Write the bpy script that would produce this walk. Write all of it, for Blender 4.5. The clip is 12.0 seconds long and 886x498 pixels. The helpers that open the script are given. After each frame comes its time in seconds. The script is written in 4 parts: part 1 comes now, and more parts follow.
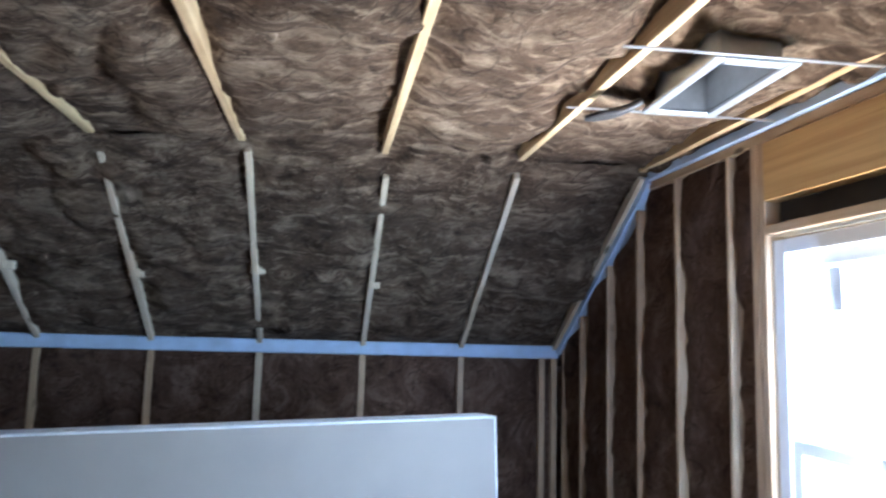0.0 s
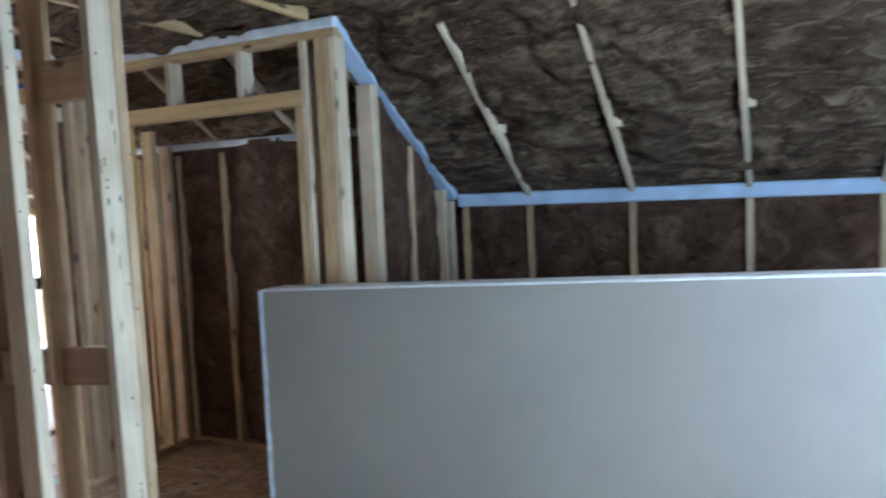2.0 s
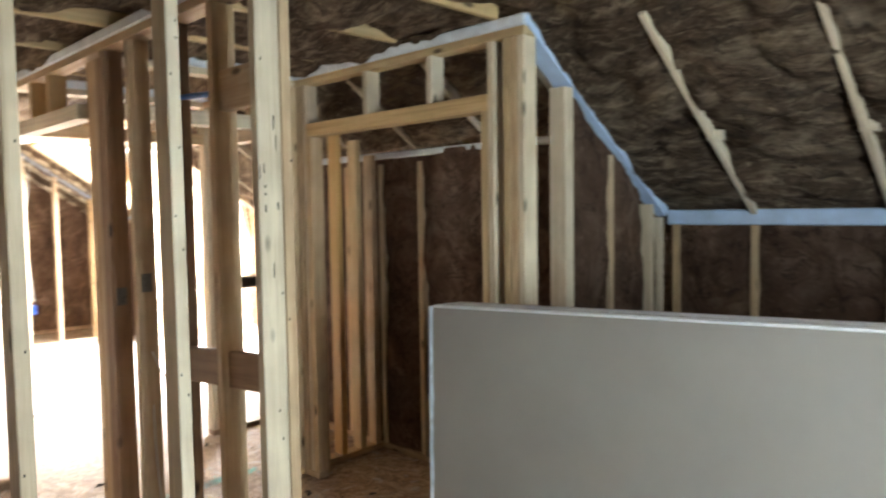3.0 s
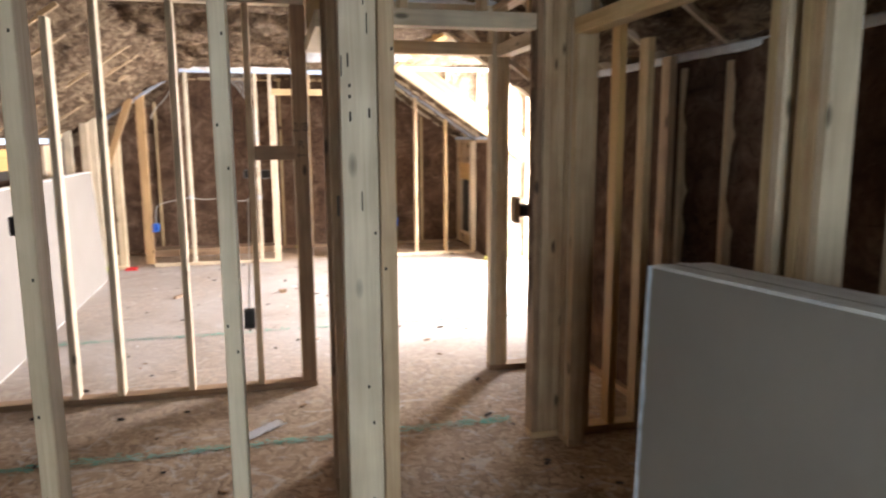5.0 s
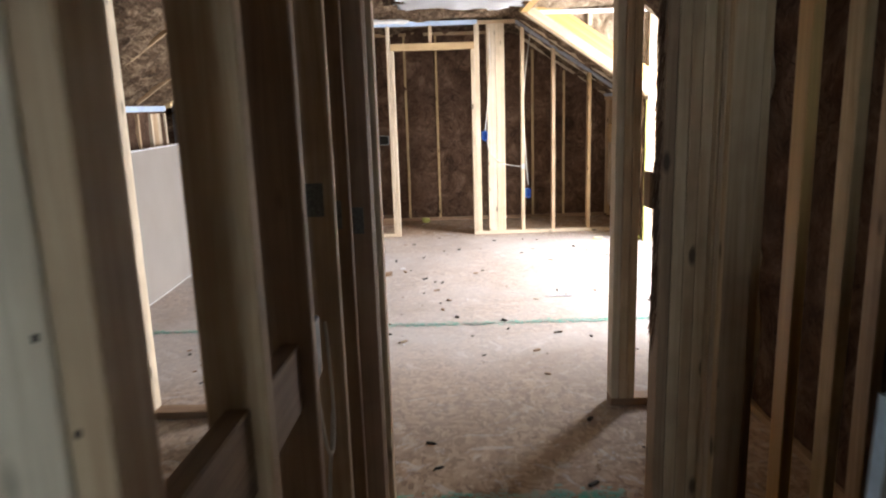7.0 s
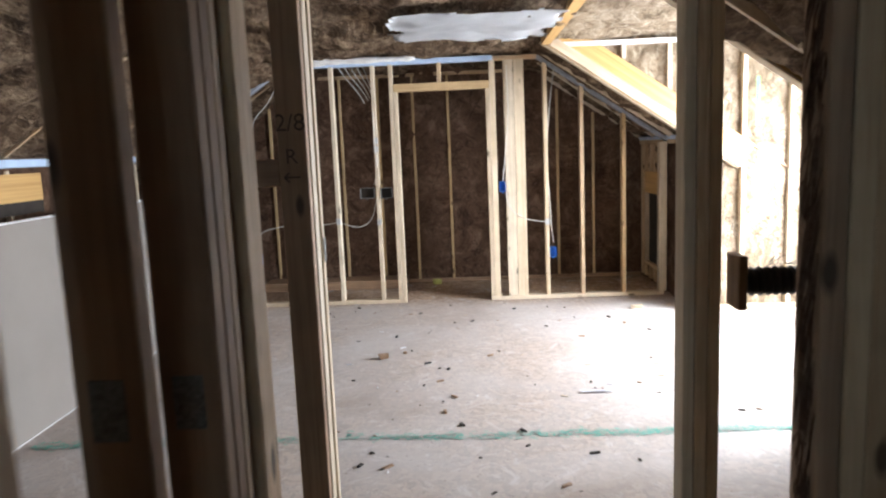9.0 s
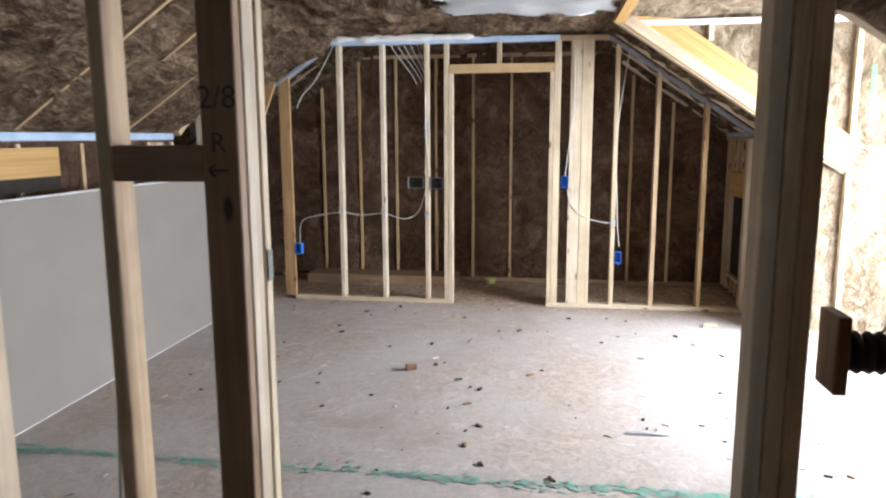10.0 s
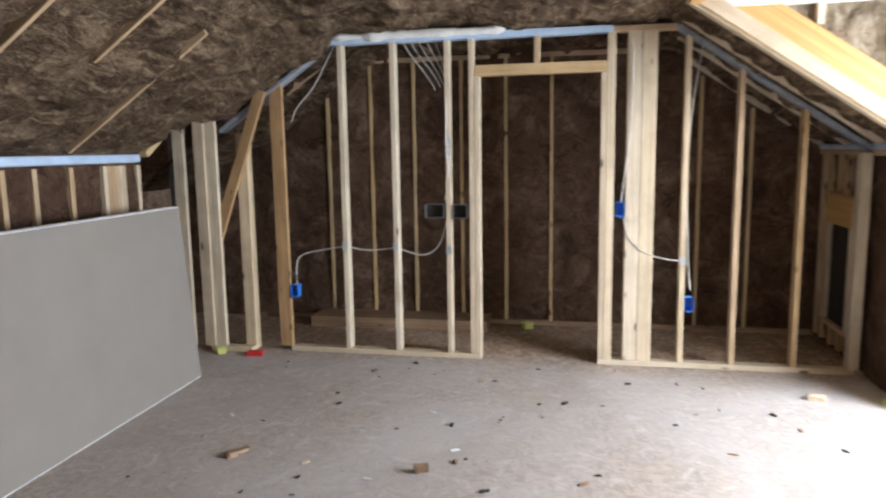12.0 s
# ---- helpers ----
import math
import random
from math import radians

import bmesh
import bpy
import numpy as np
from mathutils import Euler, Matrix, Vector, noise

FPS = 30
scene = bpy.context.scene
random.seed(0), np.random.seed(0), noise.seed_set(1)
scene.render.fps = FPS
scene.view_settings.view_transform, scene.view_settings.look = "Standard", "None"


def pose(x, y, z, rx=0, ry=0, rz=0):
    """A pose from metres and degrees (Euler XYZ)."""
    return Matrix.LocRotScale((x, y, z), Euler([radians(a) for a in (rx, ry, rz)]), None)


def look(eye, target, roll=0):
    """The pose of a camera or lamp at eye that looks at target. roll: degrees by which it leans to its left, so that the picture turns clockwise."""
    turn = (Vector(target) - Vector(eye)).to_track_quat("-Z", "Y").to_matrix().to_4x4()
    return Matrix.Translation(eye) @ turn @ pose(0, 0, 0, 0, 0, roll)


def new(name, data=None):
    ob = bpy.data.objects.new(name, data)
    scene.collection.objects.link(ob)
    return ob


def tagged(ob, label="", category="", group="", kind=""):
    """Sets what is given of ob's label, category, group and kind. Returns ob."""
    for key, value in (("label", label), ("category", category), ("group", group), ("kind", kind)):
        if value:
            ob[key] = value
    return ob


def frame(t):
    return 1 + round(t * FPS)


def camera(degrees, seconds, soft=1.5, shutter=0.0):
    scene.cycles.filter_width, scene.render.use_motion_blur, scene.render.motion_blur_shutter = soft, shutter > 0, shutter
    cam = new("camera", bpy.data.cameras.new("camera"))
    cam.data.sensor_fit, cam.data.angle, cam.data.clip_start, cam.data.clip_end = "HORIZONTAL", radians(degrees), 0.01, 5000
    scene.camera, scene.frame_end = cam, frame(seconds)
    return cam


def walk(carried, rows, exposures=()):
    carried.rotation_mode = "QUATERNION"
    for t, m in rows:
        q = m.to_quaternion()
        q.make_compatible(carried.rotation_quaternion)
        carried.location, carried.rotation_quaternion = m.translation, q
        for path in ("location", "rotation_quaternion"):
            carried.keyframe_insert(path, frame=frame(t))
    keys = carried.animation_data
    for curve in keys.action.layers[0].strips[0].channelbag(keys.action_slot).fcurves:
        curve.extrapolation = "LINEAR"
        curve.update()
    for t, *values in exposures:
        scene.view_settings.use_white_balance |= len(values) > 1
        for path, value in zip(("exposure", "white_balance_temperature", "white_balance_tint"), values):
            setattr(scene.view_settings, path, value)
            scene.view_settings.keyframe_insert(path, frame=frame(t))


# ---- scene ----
cam = camera(64.6, 12.0, soft=2.1, shutter=0.5)
PATH = [
    (0, (-1.277, -0.777, 1.639), (0.679, -1.119, 1.875), 1.6),
    (0.5, (-1.27, -0.758, 1.631), (0.722, -0.871, 1.765), 1.3),
    (1, (-1.219, -0.761, 1.619), (0.767, -0.531, 1.601), 0.9),
    (1.5, (-1.141, -0.729, 1.601), (0.772, -0.157, 1.49), -0.0),
    (2, (-1.005, -0.588, 1.591), (0.79, 0.279, 1.429), -2.5),
    (2.5, (-0.861, -0.526, 1.597), (0.797, 0.584, 1.467), -4.9),
    (3, (-0.635, -0.592, 1.594), (0.792, 0.805, 1.482), -0.9),
    (5, (0.357, -0.298, 1.558), (0.822, 1.622, 1.244), -0.3),
    (5.5, (0.505, -0.049, 1.526), (0.745, 1.907, 1.185), -2.6),
    (6, (0.648, 0.221, 1.52), (0.824, 2.177, 1.141), -4.4),
    (6.5, (0.844, 0.469, 1.525), (0.889, 2.425, 1.107), -1.1),
    (7, (0.922, 0.767, 1.517), (0.919, 2.725, 1.108), -1.8),
    (7.5, (0.945, 1.045, 1.532), (0.989, 3.015, 1.189), -2.5),
    (9.5, (1.188, 2.186, 1.525), (0.996, 4.157, 1.244), -1.3),
    (10, (1.296, 2.501, 1.533), (0.999, 4.454, 1.217), -0.2),
    (10.5, (1.256, 2.779, 1.52), (1.003, 4.731, 1.166), 0.9),
    (11, (1.214, 3.065, 1.592), (1.118, 5.033, 1.25), 1.5),
    (11.5, (1.244, 3.384, 1.577), (1.021, 5.351, 1.29), 0.1),
    (12, (1.194, 3.726, 1.575), (0.794, 5.665, 1.293), -0.9),
]
EXPOSURE = [(0.0, 0.80, 5200, 18), (1.0, 0.92, 5150, 16), (1.5, 1.10, 5330, 15), (2.5, 1.12, 5750, 13), (3.0, 1.22, 6800, 14), (5.0, 0.12, 6950, 21), (5.5, -0.18, 6880, 20), (6.0, -0.7, 6800, 20), (7.5, -0.84, 6500, 17), (9.5, -1.2, 6100, 14), (11.0, -1.32, 6100, 13), (11.5, -1.55, 6100, 13), (12.0, -1.4, 6100, 13)]
walk(cam, [(t, look(eye, target, roll)) for t, eye, target, roll in PATH], EXPOSURE)

# ---- world and large lights ----
world = bpy.data.worlds.new("sky")
scene.world = world
world.use_nodes = True
wn = world.node_tree
sky = wn.nodes.new("ShaderNodeTexSky")
sky.sky_type = "NISHITA"
sky.sun_disc = False
sky.sun_elevation = radians(48)
sky.sun_rotation = radians(60)
wn.links.new(sky.outputs[0], wn.nodes["Background"].inputs[0])
wn.nodes["Background"].inputs[1].default_value = 0.12


def area_lamp(name, m, w, h, watts, color):
    data = bpy.data.lights.new(name, "AREA")
    data.shape, data.size, data.size_y = "RECTANGLE", w, h
    data.energy, data.color = watts, color
    ob = new(name, data)
    ob.matrix_world = m
    return ob


# daylight in the gable window and in the dormer window
area_lamp("gable_daylight", look((0.42, -2.30, 1.30), (1.25, -1.15, 1.02)), 0.80, 1.30, 34, (0.62, 0.80, 1.0))
sill = area_lamp("sunlit_ground_bounce", look((0.42, -2.27, 0.75), (0.62, -1.65, 2.4)), 0.84, 0.20, 19, (1.0, 0.90, 0.72))
sill.data.spread = radians(75)
dormer = area_lamp("dormer_daylight", look((4.36, 6.78, 1.35), (2.2, 6.9, 0.35)), 2.1, 1.35, 860, (0.92, 0.97, 1.0))

# ---- plan ----
XR, XL = 3.04, -1.94          # knee walls
ZK, ZC = 1.56, 2.41           # knee wall top, flat ceiling
PITCH = 0.675
XBR = XR - (ZC - ZK) / PITCH  # where the slopes meet the flat ceiling
XBL = XL + (ZC - ZK) / PITCH
Y0, YP, YH, Y1, YW, YB = -2.30, 1.315, 2.955, 4.05, 8.805, 9.90
DY0, DY1, DX = 5.45, 8.08, 4.45   # dormer
ST, SD = 0.038, 0.089


def roof(x):
    """Height of the ceiling line over x."""
    return min(ZC, ZK + (XR - x) * PITCH, ZK + (x - XL) * PITCH)


# ---- materials ----
def material(name, rough=0.7, metal=0.0, color=(0.5, 0.5, 0.5)):
    m = bpy.data.materials.new(name)
    m.use_nodes = True
    b = m.node_tree.nodes["Principled BSDF"]
    b.inputs["Base Color"].default_value = (*color, 1)
    b.inputs["Roughness"].default_value = rough
    b.inputs["Metallic"].default_value = metal
    return m, m.node_tree, b


def nd(nt, kind, **sets):
    n = nt.nodes.new(kind)
    for k, v in sets.items():
        n.inputs[k].default_value = v
    return n


def ramp(nt, fac, *stops):
    r = nt.nodes.new("ShaderNodeValToRGB")
    e = r.color_ramp.elements
    while len(e) < len(stops):
        e.new(0.5)
    for s, (p, c) in zip(e, stops):
        s.position, s.color = p, (*c, 1)
    nt.links.new(fac, r.inputs[0])
    return r.outputs[0]


def mixed(nt, fac, a, b, mode="MIX"):
    n = nt.nodes.new("ShaderNodeMix")
    n.data_type, n.blend_type = "RGBA", mode
    for sock, v in ((n.inputs[0], fac), (n.inputs[6], a), (n.inputs[7], b)):
        if isinstance(v, (int, float)):
            sock.default_value = v
        elif isinstance(v, tuple):
            sock.default_value = (*v, 1)
        else:
            nt.links.new(v, sock)
    return n.outputs[2]


def coords(nt, scale=(1, 1, 1), shift=True):
    tc = nt.nodes.new("ShaderNodeTexCoord")
    mp = nt.nodes.new("ShaderNodeMapping")
    mp.inputs["Scale"].default_value = scale
    nt.links.new(tc.outputs["Object"], mp.inputs[0])
    if shift:
        oi = nt.nodes.new("ShaderNodeObjectInfo")
        mu = nt.nodes.new("ShaderNodeMath")
        mu.operation = "MULTIPLY"
        mu.inputs[1].default_value = 37.0
        nt.links.new(oi.outputs["Random"], mu.inputs[0])
        cb = nt.nodes.new("ShaderNodeCombineXYZ")
        for i in range(3):
            nt.links.new(mu.outputs[0], cb.inputs[i])
        nt.links.new(cb.outputs[0], mp.inputs["Location"])
        return mp.outputs[0], oi.outputs["Random"]
    return mp.outputs[0], None


def noise_tex(nt, vec, scale, detail=4.0, rough=0.55, dist=0.0):
    n = nd(nt, "ShaderNodeTexNoise", Scale=scale, Detail=detail, Roughness=rough, Distortion=dist)
    nt.links.new(vec, n.inputs["Vector"])
    return n.outputs["Fac"]


def bump(nt, b, height, strength=0.3, dist=0.01):
    n = nd(nt, "ShaderNodeBump", Strength=strength, Distance=dist)
    nt.links.new(height, n.inputs["Height"])
    nt.links.new(n.outputs[0], b.inputs["Normal"])


def pine(name, light, dark, rough=0.62):
    m, nt, b = material(name, rough)
    v, rnd = coords(nt, (26, 26, 1.1))
    g = noise_tex(nt, v, 1.6, 5, 0.6, 0.6)
    base = ramp(nt, g, (0.3, dark), (0.62, light))
    v2, _ = coords(nt, (1, 1, 1))
    blot = noise_tex(nt, v2, 5.0, 3)
    base = mixed(nt, ramp(nt, blot, (0.42, (0, 0, 0)), (0.8, (0.55, 0.55, 0.55))), base, tuple(c * 0.62 for c in dark))
    v3, _ = coords(nt, (11, 11, 4.2))
    vo = nd(nt, "ShaderNodeTexVoronoi", Scale=1.0)
    nt.links.new(v3, vo.inputs["Vector"])
    knot = ramp(nt, vo.outputs["Distance"], (0.09, (1, 1, 1)), (0.18, (0, 0, 0)))
    sep = nt.nodes.new("ShaderNodeSeparateColor")
    nt.links.new(vo.outputs["Color"], sep.inputs[0])
    some = ramp(nt, sep.outputs[0], (0.60, (0, 0, 0)), (0.63, (1, 1, 1)))
    knot = mixed(nt, 1.0, knot, some, "MULTIPLY")
    base = mixed(nt, knot, base, tuple(c * 0.28 for c in dark))
    tint = ramp(nt, rnd, (0.0, (0.86, 0.80, 0.74)), (0.5, (1, 1, 1)), (1.0, (1.0, 0.93, 0.82)))
    base = mixed(nt, 1.0, base, tint, "MULTIPLY")
    nt.links.new(base, b.inputs["Base Color"])
    bump(nt, b, g, 0.25, 0.004)
    return m


def fibre(name, dark, mid, light, stretch, streak=0.6):
    """Matted fibreglass: a mottled brown body, long bent strands with painted glints, and torn creases with painted
    shade.
    """
    m, nt, b = material(name, 0.95)
    b.inputs["Specular IOR Level"].default_value = 0.1
    v, _ = coords(nt, stretch, False)
    v2, _ = coords(nt, (1, 1, 1), False)
    # the strands follow a slowly turning direction
    turn = nd(nt, "ShaderNodeTexNoise", Scale=1.9, Detail=3.0, Roughness=0.55)
    nt.links.new(v2, turn.inputs["Vector"])
    bent = mixed(nt, 0.32, v, turn.outputs["Color"])
    sc = nt.nodes.new("ShaderNodeMapping")
    sc.inputs["Scale"].default_value = tuple(4.0 if q > 1.0 else 1.3 for q in stretch)
    nt.links.new(bent, sc.inputs[0])
    strand = noise_tex(nt, sc.outputs[0], 5.5, 9, 0.70, 0.5)
    f = noise_tex(nt, v, 4.2, 10, 0.72, 0.9)
    base = ramp(nt, f, (0.36, dark), (0.50, mid), (0.66, light))
    big = noise_tex(nt, v2, 1.7, 4, 0.6, 0.6)
    base = mixed(nt, ramp(nt, big, (0.40, (0, 0, 0)), (0.64, (0.6, 0.6, 0.6))), base, tuple((a + c) / 2 for a, c in zip(dark, mid)))
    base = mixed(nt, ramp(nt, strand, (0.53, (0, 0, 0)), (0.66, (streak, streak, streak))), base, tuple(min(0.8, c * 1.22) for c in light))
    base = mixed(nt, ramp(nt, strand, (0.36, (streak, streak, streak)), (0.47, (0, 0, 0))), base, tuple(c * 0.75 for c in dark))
    wisp = noise_tex(nt, v, 17.0, 6, 0.66, 1.8)
    base = mixed(nt, ramp(nt, wisp, (0.58, (0, 0, 0)), (0.72, (0.6, 0.6, 0.6))), base, light)
    base = mixed(nt, ramp(nt, wisp, (0.30, (0.6, 0.6, 0.6)), (0.42, (0, 0, 0))), base, dark)
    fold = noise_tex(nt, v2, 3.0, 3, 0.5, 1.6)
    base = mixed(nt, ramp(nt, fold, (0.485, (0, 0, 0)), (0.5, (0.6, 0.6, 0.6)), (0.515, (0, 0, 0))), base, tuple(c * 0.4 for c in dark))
    nt.links.new(base, b.inputs["Base Color"])
    add = nt.nodes.new("ShaderNodeMath")
    add.operation = "ADD"
    nt.links.new(strand, add.inputs[0])
    nt.links.new(wisp, add.inputs[1])
    bump(nt, b, add.outputs[0], 1.0, 0.045)
    return m


PINE = pine("pine", (0.62, 0.475, 0.31), (0.44, 0.30, 0.175))
PINE_PALE = pine("pale_pine", (0.71, 0.62, 0.475), (0.54, 0.445, 0.315))
# brown timber pieces; on the hall studs this darker pine paints their shade
PINE_DARK = pine("brown_and_shaded_pine", (0.38, 0.255, 0.16), (0.24, 0.15, 0.09))
PINE_TAN = pine("tan_pine", (0.47, 0.305, 0.15), (0.33, 0.20, 0.095))
PINE_YELLOW = pine("yellow_pine", (0.64, 0.49, 0.28), (0.46, 0.32, 0.16))

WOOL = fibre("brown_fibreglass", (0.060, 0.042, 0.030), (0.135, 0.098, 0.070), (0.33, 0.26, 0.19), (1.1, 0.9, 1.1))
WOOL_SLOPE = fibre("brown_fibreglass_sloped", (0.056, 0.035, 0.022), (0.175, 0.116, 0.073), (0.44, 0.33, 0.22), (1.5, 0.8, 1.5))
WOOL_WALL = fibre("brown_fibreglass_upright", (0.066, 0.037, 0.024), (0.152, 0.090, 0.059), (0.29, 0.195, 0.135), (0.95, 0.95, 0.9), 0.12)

# the same brown batts, with the dormer's strong daylight put into their colour
WOOL_DAYLIT = fibre("brown_fibreglass_daylit", (0.17, 0.125, 0.08), (0.43, 0.335, 0.23), (0.68, 0.58, 0.45), (1.2, 0.9, 1.0))


def veneer():
    m, nt, b = material("laminated_veneer", 0.5)
    v, _ = coords(nt, (30, 30, 0.8))
    g = noise_tex(nt, v, 1.3, 5, 0.6, 0.3)
    nt.links.new(ramp(nt, g, (0.3, (0.47, 0.27, 0.09)), (0.68, (0.64, 0.41, 0.16))), b.inputs["Base Color"])
    bump(nt, b, g, 0.15, 0.003)
    return m


LVL = veneer()


def osb():
    m, nt, b = material("oriented_strand_board", 0.75)
    v, _ = coords(nt, (1, 1, 1), False)
    wob = nd(nt, "ShaderNodeTexNoise", Scale=9.0, Detail=3.0)
    nt.links.new(v, wob.inputs["Vector"])
    dv = mixed(nt, 0.10, v, wob.outputs["Color"])
    layers = []
    for scale, rz in (((1.0, 2.6, 1.0), 0.5), ((2.4, 1.0, 1.0), 0.25)):
        vo = nd(nt, "ShaderNodeTexVoronoi", Scale=24.0, Randomness=1.0)
        st = nt.nodes.new("ShaderNodeMapping")
        st.inputs["Scale"].default_value = scale
        st.inputs["Rotation"].default_value = (0, 0, rz)
        nt.links.new(dv, st.inputs[0])
        nt.links.new(st.outputs[0], vo.inputs["Vector"])
        sep = nt.nodes.new("ShaderNodeSeparateColor")
        nt.links.new(vo.outputs["Color"], sep.inputs[0])
        layers.append(sep.outputs)
    lay2 = mixed(nt, ramp(nt, layers[1][1], (0.48, (0, 0, 0)), (0.52, (1, 1, 1))), layers[0][0], layers[1][0])
    flake = ramp(nt, lay2, (0.0, (0.20, 0.115, 0.060)), (0.5, (0.36, 0.235, 0.14)), (1.0, (0.51, 0.37, 0.245)))
    # trodden dust: thick beyond the partition, thin in the hall to paint its dimness
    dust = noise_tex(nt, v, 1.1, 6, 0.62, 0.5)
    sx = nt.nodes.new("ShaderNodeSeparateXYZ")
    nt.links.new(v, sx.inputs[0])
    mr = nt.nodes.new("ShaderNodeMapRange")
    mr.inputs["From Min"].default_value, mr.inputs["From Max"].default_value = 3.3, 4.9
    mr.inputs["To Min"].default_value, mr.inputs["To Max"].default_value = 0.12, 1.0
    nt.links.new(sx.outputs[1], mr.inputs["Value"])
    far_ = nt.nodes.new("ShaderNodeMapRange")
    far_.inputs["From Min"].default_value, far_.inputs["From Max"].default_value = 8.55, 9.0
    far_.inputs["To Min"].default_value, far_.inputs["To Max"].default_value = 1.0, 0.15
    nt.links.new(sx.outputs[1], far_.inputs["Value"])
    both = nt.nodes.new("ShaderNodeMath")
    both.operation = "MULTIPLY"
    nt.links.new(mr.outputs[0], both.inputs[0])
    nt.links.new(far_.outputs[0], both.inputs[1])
    dust_and_light = mixed(nt, 1.0, ramp(nt, dust, (0.32, (0.50, 0.50, 0.50)), (0.70, (0.92, 0.92, 0.92))), both.outputs[0], "MULTIPLY")
    base = mixed(nt, dust_and_light, flake, (0.505, 0.485, 0.472))
    grit = noise_tex(nt, v, 30.0, 5, 0.7)
    base = mixed(nt, ramp(nt, grit, (0.60, (0, 0, 0)), (0.70, (0.6, 0.6, 0.6))), base, (0.16, 0.11, 0.08))
    scuff = noise_tex(nt, v, 4.0, 6, 0.7, 2.5)
    base = mixed(nt, ramp(nt, scuff, (0.55, (0, 0, 0)), (0.64, (0.55, 0.55, 0.55))), base, (0.61, 0.59, 0.575))
    stain = noise_tex(nt, v, 0.7, 5, 0.6, 1.2)
    base = mixed(nt, ramp(nt, stain, (0.5, (0, 0, 0)), (0.75, (0.5, 0.5, 0.5))), base, (0.27, 0.20, 0.15))
    nt.links.new(base, b.inputs["Base Color"])
    bump(nt, b, grit, 0.25, 0.004)
    return m


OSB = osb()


def plain(name, color, rough=0.6, metal=0.0, spread=0.12, scale=9.0, relief=0.1):
    m, nt, b = material(name, rough, metal, color)
    v, rnd = coords(nt, (1, 1, 1))
    n = noise_tex(nt, v, scale, 6, 0.6)
    lo, hi = tuple(c * (1 - spread) for c in color), tuple(min(1, c * (1 + spread)) for c in color)
    nt.links.new(ramp(nt, n, (0.3, lo), (0.7, hi)), b.inputs["Base Color"])
    bump(nt, b, n, relief, 0.004)
    return m


GYPSUM = plain("grey_gypsum_paper", (0.248, 0.224, 0.200), 0.8, 0, 0.05, 3.0, 0.05)
GYPSUM_EDGE = plain("white_gypsum_edge", (0.82, 0.83, 0.84), 0.85, 0, 0.12, 20.0, 0.2)
TAPE = plain("pale_blue_paper_tape", (0.60, 0.70, 0.80), 0.7, 0, 0.25, 26.0, 0.2)
FOAM = plain("pale_blue_sill_foam", (0.47, 0.60, 0.78), 0.7, 0, 0.16, 7.0, 0.3)
FOAM_GREY = plain("grey_sealant_foam", (0.27, 0.29, 0.33), 0.8, 0, 0.3, 12.0, 0.4)
INK = plain("faded_marker_ink", (0.10, 0.07, 0.05), 0.8)
FOAM_WHITE = plain("white_sealant_foam", (0.70, 0.75, 0.80), 0.7, 0, 0.2, 8.0, 0.5)
FOAM_SPRAY = plain("white_sprayed_foam", (0.80, 0.79, 0.76), 0.85, 0, 0.12, 14.0, 0.5)
BLACK = plain("black_plastic", (0.018, 0.017, 0.017), 0.5)
NAVY = plain("navy_plastic_film", (0.02, 0.035, 0.09), 0.35, 0, 0.3)
STAMP = plain("dark_grey_steel_mesh", (0.16, 0.16, 0.15), 0.6, 0.3, 0.5, 120.0)
BLUE = plain("blue_plastic", (0.03, 0.17, 0.58), 0.4, 0, 0.3, 30.0)
STEEL = plain("galvanised_steel", (0.55, 0.57, 0.58), 0.38, 0.85, 0.15, 14.0)
# dark scraps and gouges; also fills recesses to paint their shade
DARK = plain("dark_scrap_and_shade_fill", (0.035, 0.028, 0.022), 0.9, 0, 0.3)
RED = plain("red_plastic", (0.55, 0.03, 0.03), 0.5)
LIME = plain("yellow_green_foam", (0.55, 0.58, 0.18), 0.8, 0, 0.2, 20.0)
GREEN = plain("green_marking_tape", (0.10, 0.62, 0.12), 0.6, 0, 0.2, 40.0)


def overspray():
    m, nt, b = material("faded_green_spray_paint", 0.9)
    v, _ = coords(nt, (1, 1, 1), False)
    n = noise_tex(nt, v, 22.0, 6, 0.75, 0.8)
    n2 = noise_tex(nt, v, 2.2, 3, 0.6)
    base = ramp(nt, n, (0.42, (0.10, 0.45, 0.35)), (0.64, (0.36, 0.43, 0.38)))
    base = mixed(nt, ramp(nt, n2, (0.45, (0, 0, 0)), (0.65, (0.7, 0.7, 0.7))), base, (0.42, 0.40, 0.37))
    nt.links.new(base, b.inputs["Base Color"])
    return m


SPRAY = overspray()
CABLE = plain("white_cable_sheath", (0.62, 0.60, 0.55), 0.5)
PAPER = plain("white_paper", (0.74, 0.76, 0.80), 0.8, 0, 0.1)
VINYL = plain("white_vinyl", (0.78, 0.79, 0.80), 0.4, 0, 0.04)
SHEET = plain("crumpled_white_sheet", (0.80, 0.83, 0.86), 0.45, 0, 0.12, 3.0, 0.6)

mg, ng, bg = material("window_glass", 0.02, 0, (0.9, 0.95, 0.95))
bg.inputs["Transmission Weight"].default_value = 1.0
bg.inputs["IOR"].default_value = 1.05
GLASS = mg

me, ne, be = material("overcast_daylight", 1.0)
be.inputs["Base Color"].default_value = (0, 0, 0, 1)
be.inputs["Emission Color"].default_value = (0.93, 0.97, 1.0, 1)
be.inputs["Emission Strength"].default_value = 14.0
GLOW = me
leafy = me.copy()
leafy.name = "daylight_through_trees"
